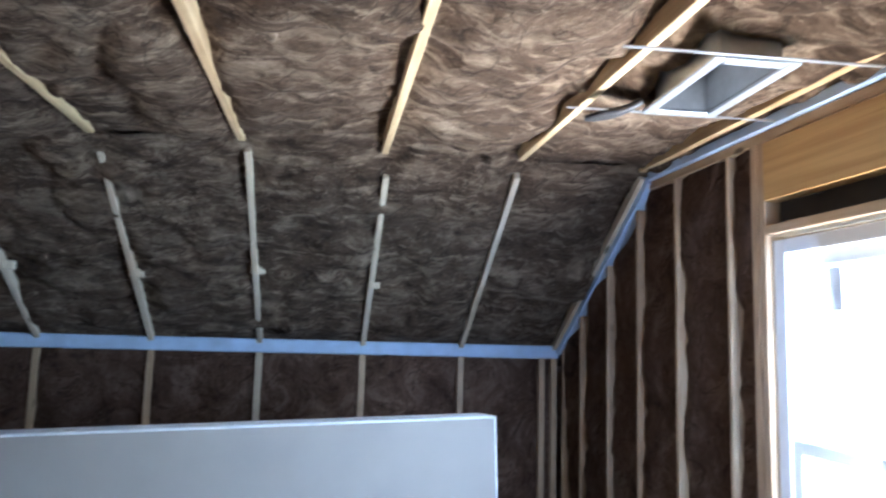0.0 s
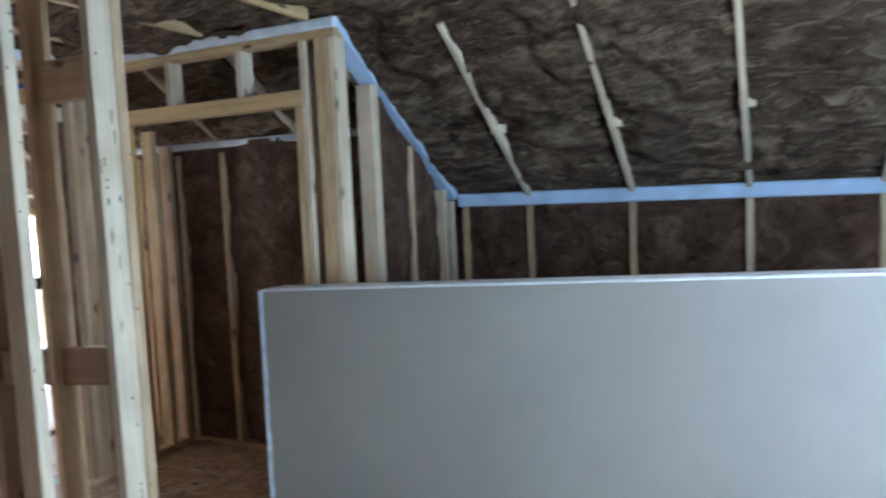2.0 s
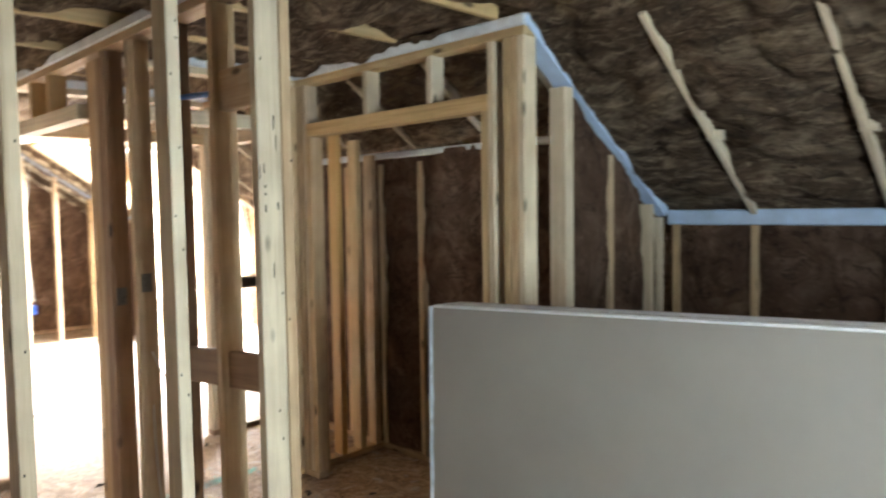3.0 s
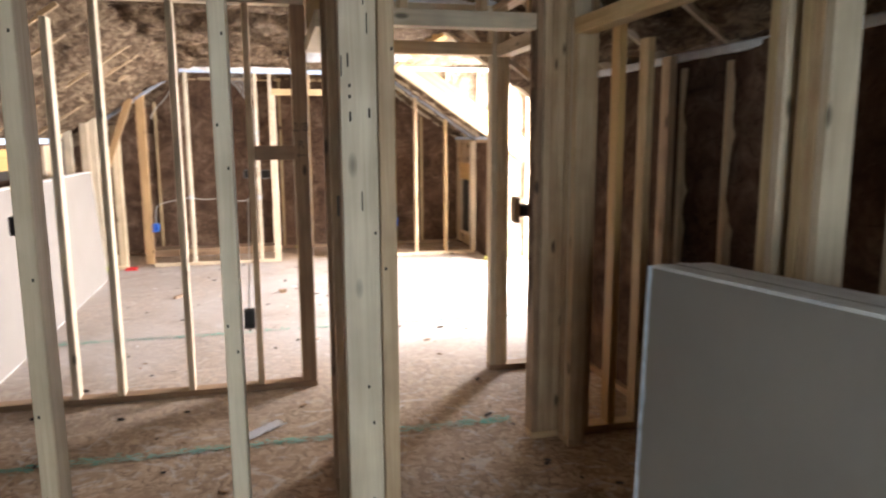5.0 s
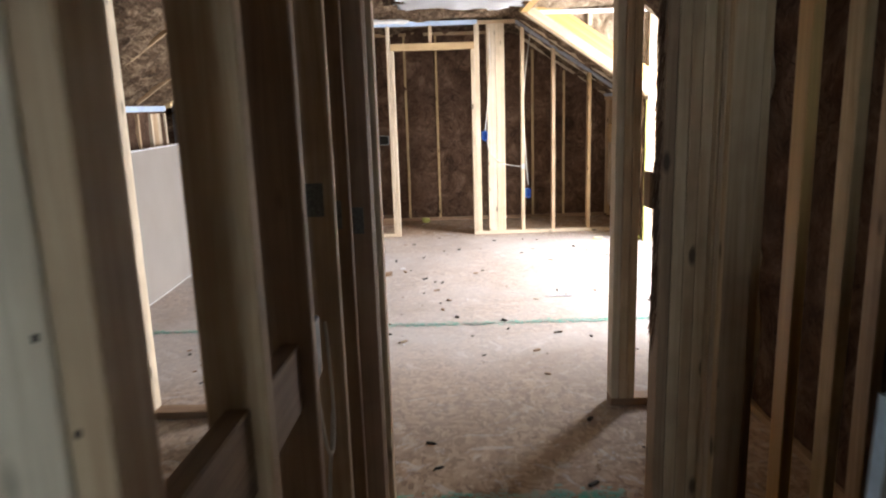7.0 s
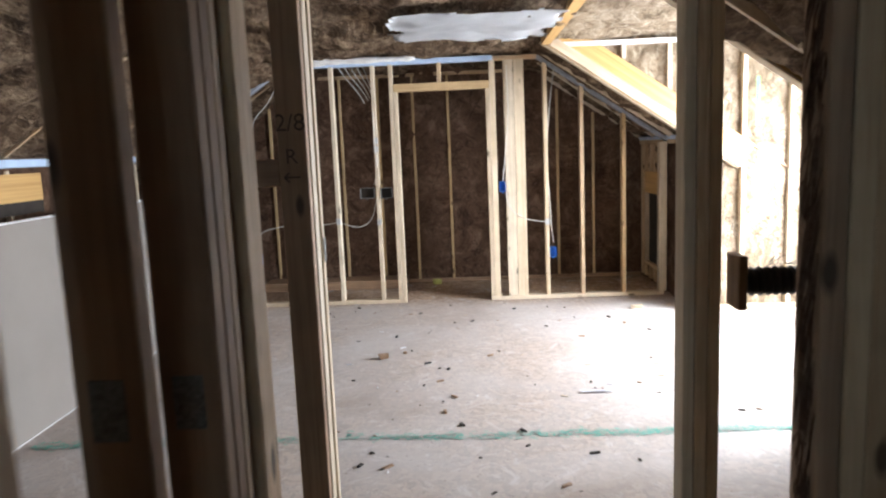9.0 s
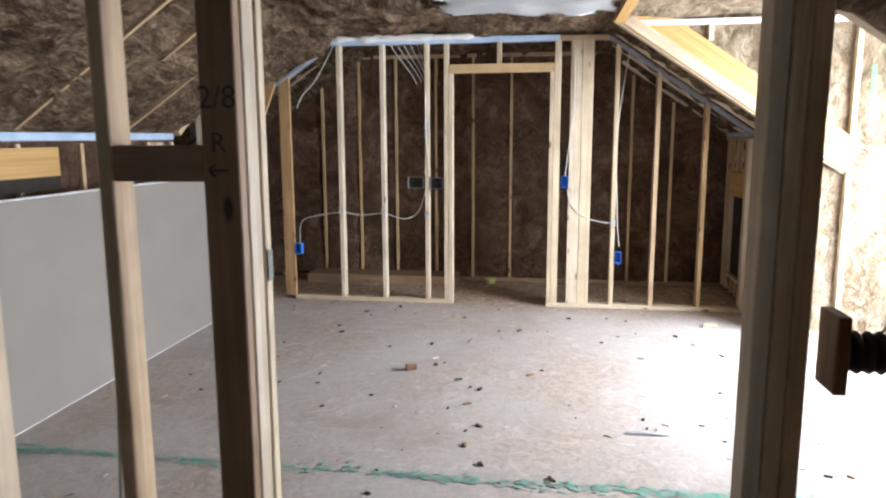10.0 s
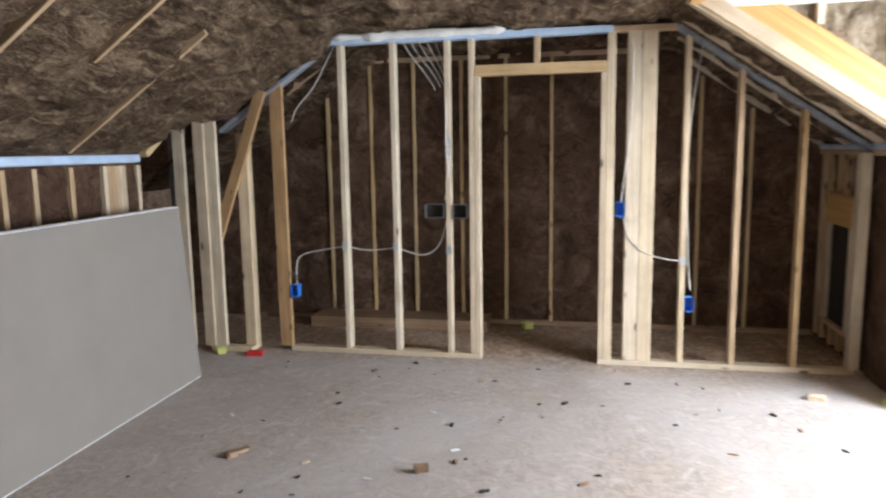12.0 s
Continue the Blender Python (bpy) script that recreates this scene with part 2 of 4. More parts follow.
leafy.node_tree.nodes["Principled BSDF"].inputs["Emission Color"].default_value = (0.84, 1.0, 0.92, 1)
leafy.node_tree.nodes["Principled BSDF"].inputs["Emission Strength"].default_value = 7.0


# ---- building helpers ----
def link_mesh(name, bm, mat, parent=None, label="", smooth=False):
    me_ = bpy.data.meshes.new(name)
    bm.to_mesh(me_)
    bm.free()
    for mt in (mat if isinstance(mat, (list, tuple)) else [mat]):
        me_.materials.append(mt)
    if smooth:
        me_.polygons.foreach_set("use_smooth", [True] * len(me_.polygons))
    ob = new(name, me_)
    if parent is not None:
        ob.parent = parent
    if label:
        ob["label"] = label
    return ob


def part(name, bm, mat, parent, label="", smooth=False):
    return link_mesh(name, bm, mat, parent, label, smooth)


def box_bm(dx, dy, dz, bev=0.003, centre=True):
    bm = bmesh.new()
    bmesh.ops.create_cube(bm, size=1)
    bmesh.ops.scale(bm, vec=(dx, dy, dz), verts=bm.verts)
    if bev:
        bmesh.ops.bevel(bm, geom=bm.edges[:], offset=bev, segments=1, affect="EDGES", profile=0.5)
    return bm


MESHES = {}


def shared_box(dx, dy, dz, mat, bev=0.003):
    key = (round(dx, 3), round(dy, 3), round(dz, 3), mat.name, bev)
    if key not in MESHES:
        bm = box_bm(dx, dy, dz, bev)
        me_ = bpy.data.meshes.new("lumber")
        bm.to_mesh(me_)
        bm.free()
        me_.materials.append(mat)
        MESHES[key] = me_
    return MESHES[key]


def block(name, x0, x1, y0, y1, z0, z1, mat, parent=None, label="", bev=0.003):
    """An axis-aligned piece between the given bounds, with its grain along the longest side."""
    d = (x1 - x0, y1 - y0, z1 - z0)
    c = ((x0 + x1) / 2, (y0 + y1) / 2, (z0 + z1) / 2)
    long = max(range(3), key=lambda i: d[i])
    if long == 2:
        me_, m = shared_box(*d, mat, bev), pose(*c)
    elif long == 0:
        me_, m = shared_box(d[2], d[1], d[0], mat, bev), pose(*c, 0, 90, 0)
    else:
        me_, m = shared_box(d[0], d[2], d[1], mat, bev), pose(*c, 90, 0, 0)
    ob = new(name, me_)
    if parent is not None:
        ob.parent = parent
    ob.matrix_local = m
    if label:
        ob["label"] = label
    return ob


def plank(name, a, b, w, d, mat, parent=None, side=(0, 1, 0), label=""):
    """A straight piece from a to b; w is measured along side, d across it."""
    a, b, s = Vector(a), Vector(b), Vector(side)
    z = (b - a).normalized()
    x = (s - z * s.dot(z)).normalized()
    y = z.cross(x)
    m = Matrix((x, y, z)).transposed().to_4x4()
    m.translation = (a + b) / 2
    ob = new(name, shared_box(w, d, (b - a).length, mat, 0.003))
    if parent is not None:
        ob.parent = parent
    ob.matrix_local = m
    if label:
        ob["label"] = label
    return ob


def frame_wall(name, label):
    ob = new(name)
    return tagged(ob, label, "wall", kind="structure")


def stud(p, x, y, z0, z1, along="x", mat=None, name="stud"):
    """An upright whose narrow edge runs along the wall's direction; x, y is its low corner."""
    mat = mat or random.choice((PINE, PINE, PINE_PALE, PINE_DARK))
    lean = random.uniform(-0.003, 0.003)
    if along == "x":
        return block(name, x + lean, x + lean + ST, y, y + SD, z0, z1, mat, p)
    return block(name, x, x + SD, y + lean, y + lean + ST, z0, z1, mat, p)


def wool(name, o, u, v, n, lu, lv, seed, mat, parent=None, bulge=0.04, bays=(), depth=0.0, step=0.04, skip=None, rough=0.018, taper=0.0):
    """A sheet of batts from the corner o along u and v, swelling along n between the framing lines at bays (along u)."""
    o, u, v, n = Vector(o), Vector(u), Vector(v), Vector(n)
    nu, nv = max(2, int(lu / step)), max(2, int(lv / step))
    lines = sorted(bays)
    bm = bmesh.new()
    grid = []
    for i in range(nu + 1):
        a = lu * i / nu
        lo = max([q for q in lines if q <= a], default=-0.3)
        hi = min([q for q in lines if q > a], default=lu + 0.3)
        f = (a - lo) / max(hi - lo, 1e-3)
        swell = bulge * (1 - abs(2 * f - 1) ** 3.5) if lines else bulge
        row = []
        for j in range(nv + 1):
            b_ = lv * j / nv
            p = o + u * a + v * b_
            q = p * 2.6 + Vector((seed, seed * 0.7, 0))
            h = noise.fractal(q, 1.0, 2.2, 4) * rough * 1.6 + noise.noise(p * 11 + Vector((seed, 0, 0))) * rough * 0.55
            h -= max(0.0, 1 - abs(noise.noise(p * 2.3 + Vector((seed * 1.3, 4, 1)))) / 0.09) * rough * 0.9
            tp = min(1.0, max(0.0, (b_ - taper) / 0.16)) if taper else 1.0
            h *= 0.2 + 0.8 * tp
            row.append(bm.verts.new(p + n * (depth + tp * swell * (0.75 + 0.5 * noise.noise(q * 0.6)) + h)))
        grid.append(row)
    for i in range(nu):
        for j in range(nv):
            if skip and skip(lu * (i + 0.5) / nu, lv * (j + 0.5) / nv):
                continue
            bm.faces.new((grid[i][j], grid[i + 1][j], grid[i + 1][j + 1], grid[i][j + 1]))
    bmesh.ops.recalc_face_normals(bm, faces=bm.faces)
    return link_mesh(name, bm, mat, parent, smooth=True)


def tube(name, pts, r, mat, parent=None, label=""):
    cu = bpy.data.curves.new(name, "CURVE")
    cu.dimensions, cu.bevel_depth, cu.bevel_resolution, cu.resolution_u = "3D", r, 2, 6
    sp = cu.splines.new("NURBS")
    sp.points.add(len(pts) - 1)
    for q, p in zip(sp.points, pts):
        q.co = (*p, 1)
    sp.use_endpoint_u, sp.order_u = True, 3
    dg = bpy.data.objects.new("temporary", cu)
    me_ = bpy.data.meshes.new_from_object(dg)
    bpy.data.objects.remove(dg)
    me_.name = name
    me_.materials.clear()
    me_.materials.append(mat)
    me_.polygons.foreach_set("use_smooth", [True] * len(me_.polygons))
    ob = new(name, me_)
    if parent is not None:
        ob.parent = parent
    if label:
        ob["label"] = label
    return ob


# ---- floor, ceilings, outer walls ----
def floor_sheet():
    bm = bmesh.new()
    vs = [bm.verts.new(p) for p in ((-2.9, -2.6, 0), (4.7, -2.6, 0), (4.7, 10.3, 0), (-2.9, 10.3, 0))]
    low = [bm.verts.new((v.co.x, v.co.y, -0.24)) for v in vs]
    bm.faces.new(vs)
    bm.faces.new(low[::-1])
    for i in range(4):
        bm.faces.new((vs[i], low[i], low[(i + 1) % 4], vs[(i + 1) % 4]))
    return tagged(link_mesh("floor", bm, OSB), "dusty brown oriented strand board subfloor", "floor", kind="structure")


floor_sheet()

RAFTERS = [0.776 + 0.61 * k for k in range(-5, 16)]
LEFT_RAFTERS = [0.72 + 0.61 * k for k in range(-4, 9)] + [6.38, 6.95, 7.52, 8.12, 8.72, 9.3]
LEN = math.hypot(XR - XBR, ZC - ZK)
SR = Vector((XBR - XR, 0, ZC - ZK)).normalized()   # up the slope over the drywall stack
SL = Vector((XBL - XL, 0, ZC - ZK)).normalized()
NR, NL = Vector((-SR.z, 0, SR.x)), Vector((SL.z, 0, -SL.x))

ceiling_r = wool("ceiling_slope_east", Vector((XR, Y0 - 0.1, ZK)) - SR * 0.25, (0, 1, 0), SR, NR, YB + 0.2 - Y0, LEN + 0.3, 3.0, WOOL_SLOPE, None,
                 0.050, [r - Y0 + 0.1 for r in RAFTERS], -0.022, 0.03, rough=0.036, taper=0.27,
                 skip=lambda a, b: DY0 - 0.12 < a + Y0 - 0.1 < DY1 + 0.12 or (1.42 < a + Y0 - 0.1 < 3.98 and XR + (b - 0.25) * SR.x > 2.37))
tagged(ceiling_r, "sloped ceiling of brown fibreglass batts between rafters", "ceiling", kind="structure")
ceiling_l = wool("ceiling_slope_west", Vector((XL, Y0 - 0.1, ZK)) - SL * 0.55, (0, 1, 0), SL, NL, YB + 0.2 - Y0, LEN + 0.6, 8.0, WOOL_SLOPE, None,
                 0.050, [r - Y0 + 0.1 for r in LEFT_RAFTERS], -0.022, 0.04, rough=0.040, taper=0.57,
                 skip=lambda a, b: 8.27 < a + Y0 - 0.1 < YW and XL + (b - 0.55) * SL.x < -1.54)
tagged(ceiling_l, "sloped ceiling of brown fibreglass batts between rafters", "ceiling", kind="structure")
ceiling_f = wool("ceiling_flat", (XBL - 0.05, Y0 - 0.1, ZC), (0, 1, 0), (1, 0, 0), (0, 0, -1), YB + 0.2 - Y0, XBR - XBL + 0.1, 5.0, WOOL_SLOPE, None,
                 0.075, [r + 0.04 - Y0 + 0.1 for r in RAFTERS], -0.047, 0.032, rough=0.037,
                 skip=lambda a, b: abs(a + Y0 - 0.1 + 1.86) < 0.10 and abs(b + XBL - 0.05 - 0.50) < 0.21)
tagged(ceiling_f, "flat ceiling of sagging brown fibreglass batts", "ceiling", kind="structure")


# boards added above the insulation so that no outside light leaks in
def light_block_roof(name, x0, z0, x1, z1, y0, y1):
    ob = plank(name, (x0, (y0 + y1) / 2, z0), (x1, (y0 + y1) / 2, z1), y1 - y0, 0.02, OSB, None, (0, 1, 0))
    return tagged(ob, "plain roof sheathing board added behind the insulation to block light", "roof", kind="structure")


for y0_, y1_ in ((Y0 - 0.4, DY0 - 0.05), (DY1 + 0.05, YB + 0.4)):
    light_block_roof("roof_east", XR + 0.9, ZK - 0.9 * PITCH + 0.26, XBR - 0.3, ZC + 0.3 * PITCH + 0.26, y0_, y1_)
light_block_roof("roof_west", XL - 1.1, ZK - 1.1 * PITCH + 0.42, XBL + 0.3, ZC + 0.3 * PITCH + 0.42, Y0 - 0.4, YB + 0.4)
block("roof_top", XBL - 0.2, DX + 0.3, Y0 - 0.4, YB + 0.4, ZC + 0.30, ZC + 0.32, OSB)
tagged(bpy.data.objects["roof_top"], "plain roof sheathing board added above the ceiling to block light", "roof", kind="structure")

# framing edges that show between the batts
framing = tagged(new("ceiling_framing"), "pine rafter edges between insulation batts", "framing", kind="structure")
for i, y in enumerate(RAFTERS):
    if DY0 - 0.05 < y < DY1 + 0.05:
        continue
    a = Vector((XR, y, ZK)) - NR * 0.010 - SR * 0.02
    b = Vector((XBR, y, ZC)) - NR * 0.012 - SR * (0.02 + 0.05 * (i % 3))
    cut = a.lerp(b, 0.42 + 0.03 * (i % 2))
    plank("rafter", a, cut, 0.031, 0.05, PINE_PALE, framing)
    plank("rafter", cut - SR * 0.01 + NR * 0.004, b, 0.029, 0.05, PINE_PALE, framing)
    if i % 5 != 1:
        block("cleat", cut.x - 0.02, cut.x + 0.02, y - 0.05, y + 0.022, cut.z - 0.025, cut.z + 0.02, PINE_PALE, framing)
for i, y in enumerate(RAFTERS):
    if y < 5.0:
        x1_ = XBR - 0.02 - 0.05 * (i % 2)
        plank("joist", (XBL + 0.25, y + 0.05, ZC + 0.043), (x1_, y + 0.02, ZC + 0.041), 0.031, 0.07, PINE_YELLOW, framing)
for i, y in enumerate(LEFT_RAFTERS):
    if 8.3 < y < YW:
        continue
    a = Vector((XL, y, ZK)) - NL * 0.030
    b = Vector((XBL, y - 0.02, ZC)) - NL * 0.030
    t0, t1 = ((0.02, 0.95), (0.08, 0.36), (0.02, 0.8), (0.55, 0.9))[(i * 3 + 1) % 4]
    plank("rafter", a.lerp(b, t0), a.lerp(b, t1), 0.028, 0.05, PINE, framing)


# ---- outer walls: knee walls, gable, far wall ----
def knee_wall(name, x, inward, y0, y1, studs, foam, seed, label, zt=ZK, ft=0.070):
    """A low wall along y; inward is the sign of the room's side of x."""
    w = frame_wall(name, label)
    xa, xb = (x, x + SD) if inward < 0 else (x - SD, x)
    for s in studs:
        block("stud", xa, xb, s - ST / 2, s + ST / 2, ST, zt - 0.063, random.choice((PINE_PALE, PINE)), w)
    block("sole_plate", xa, xb, y0, y1, 0, ST, PINE, w)
    block("top_plate", xa + (0.05 if inward < 0 else 0), xb - (0.05 if inward > 0 else 0), y0, y1, zt - 0.10, zt - 0.067, PINE_PALE, w)
    block("foam_strip", xa - 0.006, xb + 0.006, y0, y1, zt - ft, zt + 0.012, foam, w, "pale blue foam sealing strip", 0.008)
    edges = sorted([y0] + list(studs) + [y1])
    o = (x - inward * 0.03, y0, 0)
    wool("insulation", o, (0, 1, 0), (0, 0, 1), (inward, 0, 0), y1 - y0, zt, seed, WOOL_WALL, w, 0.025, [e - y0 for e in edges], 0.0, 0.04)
    return w


knee_wall("wall_knee_east", XR, -1, Y0, 1.25, [0.776 - 0.61 * k for k in range(5)] + [Y0 + 0.03, Y0 + 0.11, 1.20], FOAM, 11, "low insulated knee wall with pine studs")
knee_wall("wall_knee_west", XL, 1, Y0, 8.24, [0.72 - 0.61 * k for k in range(5)] + [1.3 + 0.61 * k for k in range(8)] + [6.42, 7.02, 7.25, 7.55, 7.862, 7.901, 7.940, 7.979, 8.018, 8.057, 8.22], FOAM, 17, "low insulated knee wall with pine studs", ZK, 0.045)
block("header_panel", XL - 0.02, XL + 0.006, 5.25, 6.77, 1.285, 1.475, LVL, bpy.data.objects["wall_knee_west"], "orange engineered timber panel")
# dark strip paints the shade in the gap under the panel
block("panel_gap", XL - 0.02, XL + 0.002, 5.25, 6.77, 1.20, 1.284, DARK, bpy.data.objects["wall_knee_west"], "dark strip painted as the shade of the gap", 0)
knee_wall("wall_knee_closet", 2.39, -1, 1.35, Y1 - 0.003, [2.57, 2.94, 3.30, 3.66, 4.02], FOAM_WHITE, 19, "insulated wall behind the closet and the hall", 1.96, 0.030)


def sloped_plate(p, xa, za, xb, zb, y0, y1, foam, thick=0.066, plate=True):
    c = (y0 + y1) / 2
    if plate:
        plank("sloped_plate", (xa, c, za - 0.02), (xb, c, zb - 0.02), y1 - y0, ST, PINE_PALE, p)
    plank("foam_strip", (xa, c, za - 0.008), (xb, c, zb - 0.008), y1 - y0 + 0.014, thick, foam, p, label="pale blue foam sealing strip")


# gable wall with the double-hung window
gable = frame_wall("wall_gable", "insulated gable wall with pine studs and a window")
WX0, WX1, WZ0, WZ1 = -0.06, 0.90, 0.62, 1.985
for x in (2.96, 2.66, 2.27, 1.91, 1.53, 1.13, WX1 + 0.012, WX1 + 0.055, WX0 - 0.05, WX0 - 0.09, -0.42, -0.82, -1.22, -1.62):
    w_ = 0.021 if x > 1 else ST
    block("stud", x, x + w_, Y0 - SD, Y0, ST, roof(x) - 0.06, PINE, gable)
block("sole_plate", XL, XR, Y0 - SD, Y0, 0, ST, PINE, gable)
block("window_sill_plate", WX0, WX1, Y0 - SD, Y0, WZ0 - ST, WZ0, PINE, gable)
block("header", WX0 - 0.012, WX1 + 0.012, Y0 - SD, Y0, WZ1 + 0.02, WZ1 + 0.055, PINE, gable)
block("header", WX0 - 0.012, WX1 + 0.012, Y0 - SD, Y0 + 0.004, WZ1 + 0.14, ZC - 0.075, LVL, gable, "orange-brown engineered timber header")
# dark fill paints the shade between the two headers
block("header_shadow_gap", WX0, WX1, Y0 - SD, Y0 - 0.05, WZ1 + 0.056, WZ1 + 0.139, DARK, gable)
sloped_plate(gable, XR, ZK - 0.01, XBR, ZC - 0.01, Y0 - SD, Y0 + 0.01, FOAM)
sloped_plate(gable, XL, ZK - 0.01, XBL, ZC - 0.01, Y0 - SD, Y0 + 0.01, FOAM)
block("top_plate", XBL, XBR, Y0 - SD, Y0, ZC - 0.072, ZC - 0.034, PINE, gable)
block("foam_strip", XBL, XBR, Y0 - SD, Y0 + 0.012, ZC - 0.033, ZC + 0.015, FOAM, gable, "pale blue foam sealing strip", 0.008)


def gable_skip(a, b):
    x, z = XR - a, b
    return (WX0 - 0.02 < x < WX1 + 0.02 and WZ0 - 0.02 < z) or z > roof(x) + 0.05


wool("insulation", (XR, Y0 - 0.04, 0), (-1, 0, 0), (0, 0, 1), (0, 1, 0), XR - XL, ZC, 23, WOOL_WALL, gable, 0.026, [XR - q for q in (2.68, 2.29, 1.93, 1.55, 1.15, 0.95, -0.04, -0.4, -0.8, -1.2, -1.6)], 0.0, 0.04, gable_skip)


def boxes_bm(boxes):
    """One mesh of several bevelled boxes, each given by its bounds."""
    bm = bmesh.new()
    for x0, x1, y0, y1, z0, z1 in boxes:
        r = bmesh.ops.create_cube(bm, size=1)
        bmesh.ops.scale(bm, vec=(x1 - x0, y1 - y0, z1 - z0), verts=r["verts"])
        bmesh.ops.translate(bm, vec=((x0 + x1) / 2, (y0 + y1) / 2, (z0 + z1) / 2), verts=r["verts"])
    bmesh.ops.bevel(bm, geom=bm.edges[:], offset=0.003, segments=1, affect="EDGES", profile=0.5)
    return bm


def sash(win, x0, x1, z0, z1, y):
    s = 0.045
    sh = part("sash", boxes_bm(((x0, x0 + s, y - 0.02, y + 0.02, z0, z1), (x1 - s, x1, y - 0.02, y + 0.02, z0, z1),
                                (x0 + s, x1 - s, y - 0.02, y + 0.02, z0, z0 + s), (x0 + s, x1 - s, y - 0.02, y + 0.02, z1 - s, z1))), VINYL, win)
    g = block("pane", x0 + s, x1 - s, y - 0.004, y + 0.004, z0 + s, z1 - s, GLASS, sh, "clear glass", 0)
    g.visible_shadow = False


def window_unit(name, x0, x1, z0, z1, y, label):
    win = tagged(new(name), label, "window", kind="structure")
    for a, b in ((x0, x0 + 0.06), (x1 - 0.06, x1)):
        block("window_frame", a, b, y - 0.06, y + 0.03, z0, z1, VINYL, win)
    block("window_frame", x0 + 0.06, x1 - 0.06, y - 0.06, y + 0.03, z1 - 0.05, z1, VINYL, win)
    block("window_sill", x0 + 0.06, x1 - 0.06, y - 0.06, y + 0.03, z0, z0 + 0.05, VINYL, win)
    mid = (z0 + z1) / 2
    sash(win, x0 + 0.06, x1 - 0.06, z0 + 0.05, mid + 0.02, y)
    sash(win, x0 + 0.06, x1 - 0.06, mid - 0.02, z1 - 0.05, y - 0.042)
    return win


window_unit("window_1", WX0, WX1, WZ0, WZ1, Y0 - 0.05, "white double-hung vinyl window in the gable wall")
block("window_sticker", 0.66, 0.72, Y0 - 0.086, Y0 - 0.084, 1.74, 1.88, PAPER, bpy.data.objects["window_1"], "pale paper sticker", 0)


def backdrop(name, m, w, h, mat):
    bm = bmesh.new()
    bmesh.ops.create_grid(bm, x_segments=1, y_segments=1, size=0.5)
    bmesh.ops.scale(bm, vec=(w, h, 1), verts=bm.verts)
    ob = link_mesh(name, bm, mat)
    ob.matrix_world = m
    return tagged(ob, "bright overcast sky outside the window", "backdrop", kind="structure")


backdrop("backdrop_gable", look((0.4, -4.2, 1.6), (0.4, 0, 1.6)), 9, 7, leafy)

# ---- partition at the end of the first room, and the hall's west wall ----
pa = frame_wall("wall_bedroom_partition", "open stud partition of pale pine uprights")
for x in (0.235, -0.17, -0.575, -0.98, -1.385, -1.75):
    stud(pa, x, YP, ST, roof(x) - 0.08, "x", PINE_PALE)
block("stud", 0.512, 0.596, YP, YP + ST, ST, ZC - 0.08, PINE_PALE, pa)
block("stud", 0.599, 0.637, YP, YP + SD, ST, ZC - 0.08, PINE, pa)
block("sole_plate", XL, 0.637, YP, YP + SD, 0, ST - 0.001, PINE_DARK, pa)
block("top_plate", XBL, 0.637, YP, YP + SD, ZC - 0.079, ZC - 0.041, PINE_PALE, pa)
block("foam_strip", XBL, 0.64, YP - 0.004, YP + SD + 0.004, ZC - 0.04, ZC + 0.01, FOAM_WHITE, pa, "white foam sealing strip", 0.008)

HX = 0.575
hall = frame_wall("wall_hall_west", "open stud wall of the hall, in pine partly darkened as shade")
for y, mt in ((1.70, PINE), (2.05, PINE_DARK), (2.42, PINE), (2.70, PINE_DARK)):
    block("stud", HX, HX + SD, y, y + ST, ST, ZC - 0.08, mt, hall)
for i, x in enumerate((HX + 0.045, HX + 0.084, HX + 0.118)):
    block("jamb_stud", x, x + (ST if i < 1 else 0.034) - 0.001, YH - 0.004 * (i % 2), YH + SD - 0.01, ST, (ZC - 0.08, ZC - 0.08, 2.06)[i], (PINE, PINE_DARK, PINE)[i], hall)
for y in (2.835, 2.875, 2.914):
    block("stud", HX + 0.045, HX + 0.045 + SD, y, y + ST - 0.001, ST, ZC - 0.08, PINE_DARK if y < 2.9 else PINE, hall)
block("blocking", HX + 0.02, HX + 0.058, 1.408, 1.699, 1.95, 2.09, PINE, hall, "short brown blocking board")
plank("blocking", (HX + 0.045, 1.406, 1.055), (HX + 0.045, 2.049, 1.005), ST, 0.13, PINE_DARK, hall, (1, 0, 0), "pale pine backing board between studs")
block("sole_plate", HX, HX + SD, YP + SD + 0.002, 2.834, 0, ST - 0.001, PINE_DARK, hall)
block("top_plate", HX, HX + SD, YP + SD, Y1, ZC - 0.079, ZC - 0.041, PINE, hall)
block("foam_strip", HX - 0.004, HX + SD + 0.004, YP + SD, Y1, ZC - 0.04, ZC + 0.01, FOAM_WHITE, hall, "white foam sealing strip", 0.008)
block("sole_plate", HX + 0.045, HX + 0.161, 2.835, YH + SD, 0, ST - 0.001, PINE_DARK, hall)
block("header", HX, HX + SD, YH + SD + 0.002, Y1, 2.06, 2.135, PINE_PALE, hall)
for y in (3.45, 3.75):
    block("cripple_stud", HX, HX + SD, y, y + ST, 2.135, ZC - 0.08, PINE_YELLOW, hall)

p0 = frame_wall("wall_hall_south", "stud wall with the doorway from bedroom to hall")
for x in (1.612, 1.652, 1.69, 1.728, 1.766, 1.804, 1.842):
    block("stud", x, x + ST - 0.001, YH, YH + SD, ST, ZC - 0.08, PINE if x > 1.63 else PINE_DARK, p0)
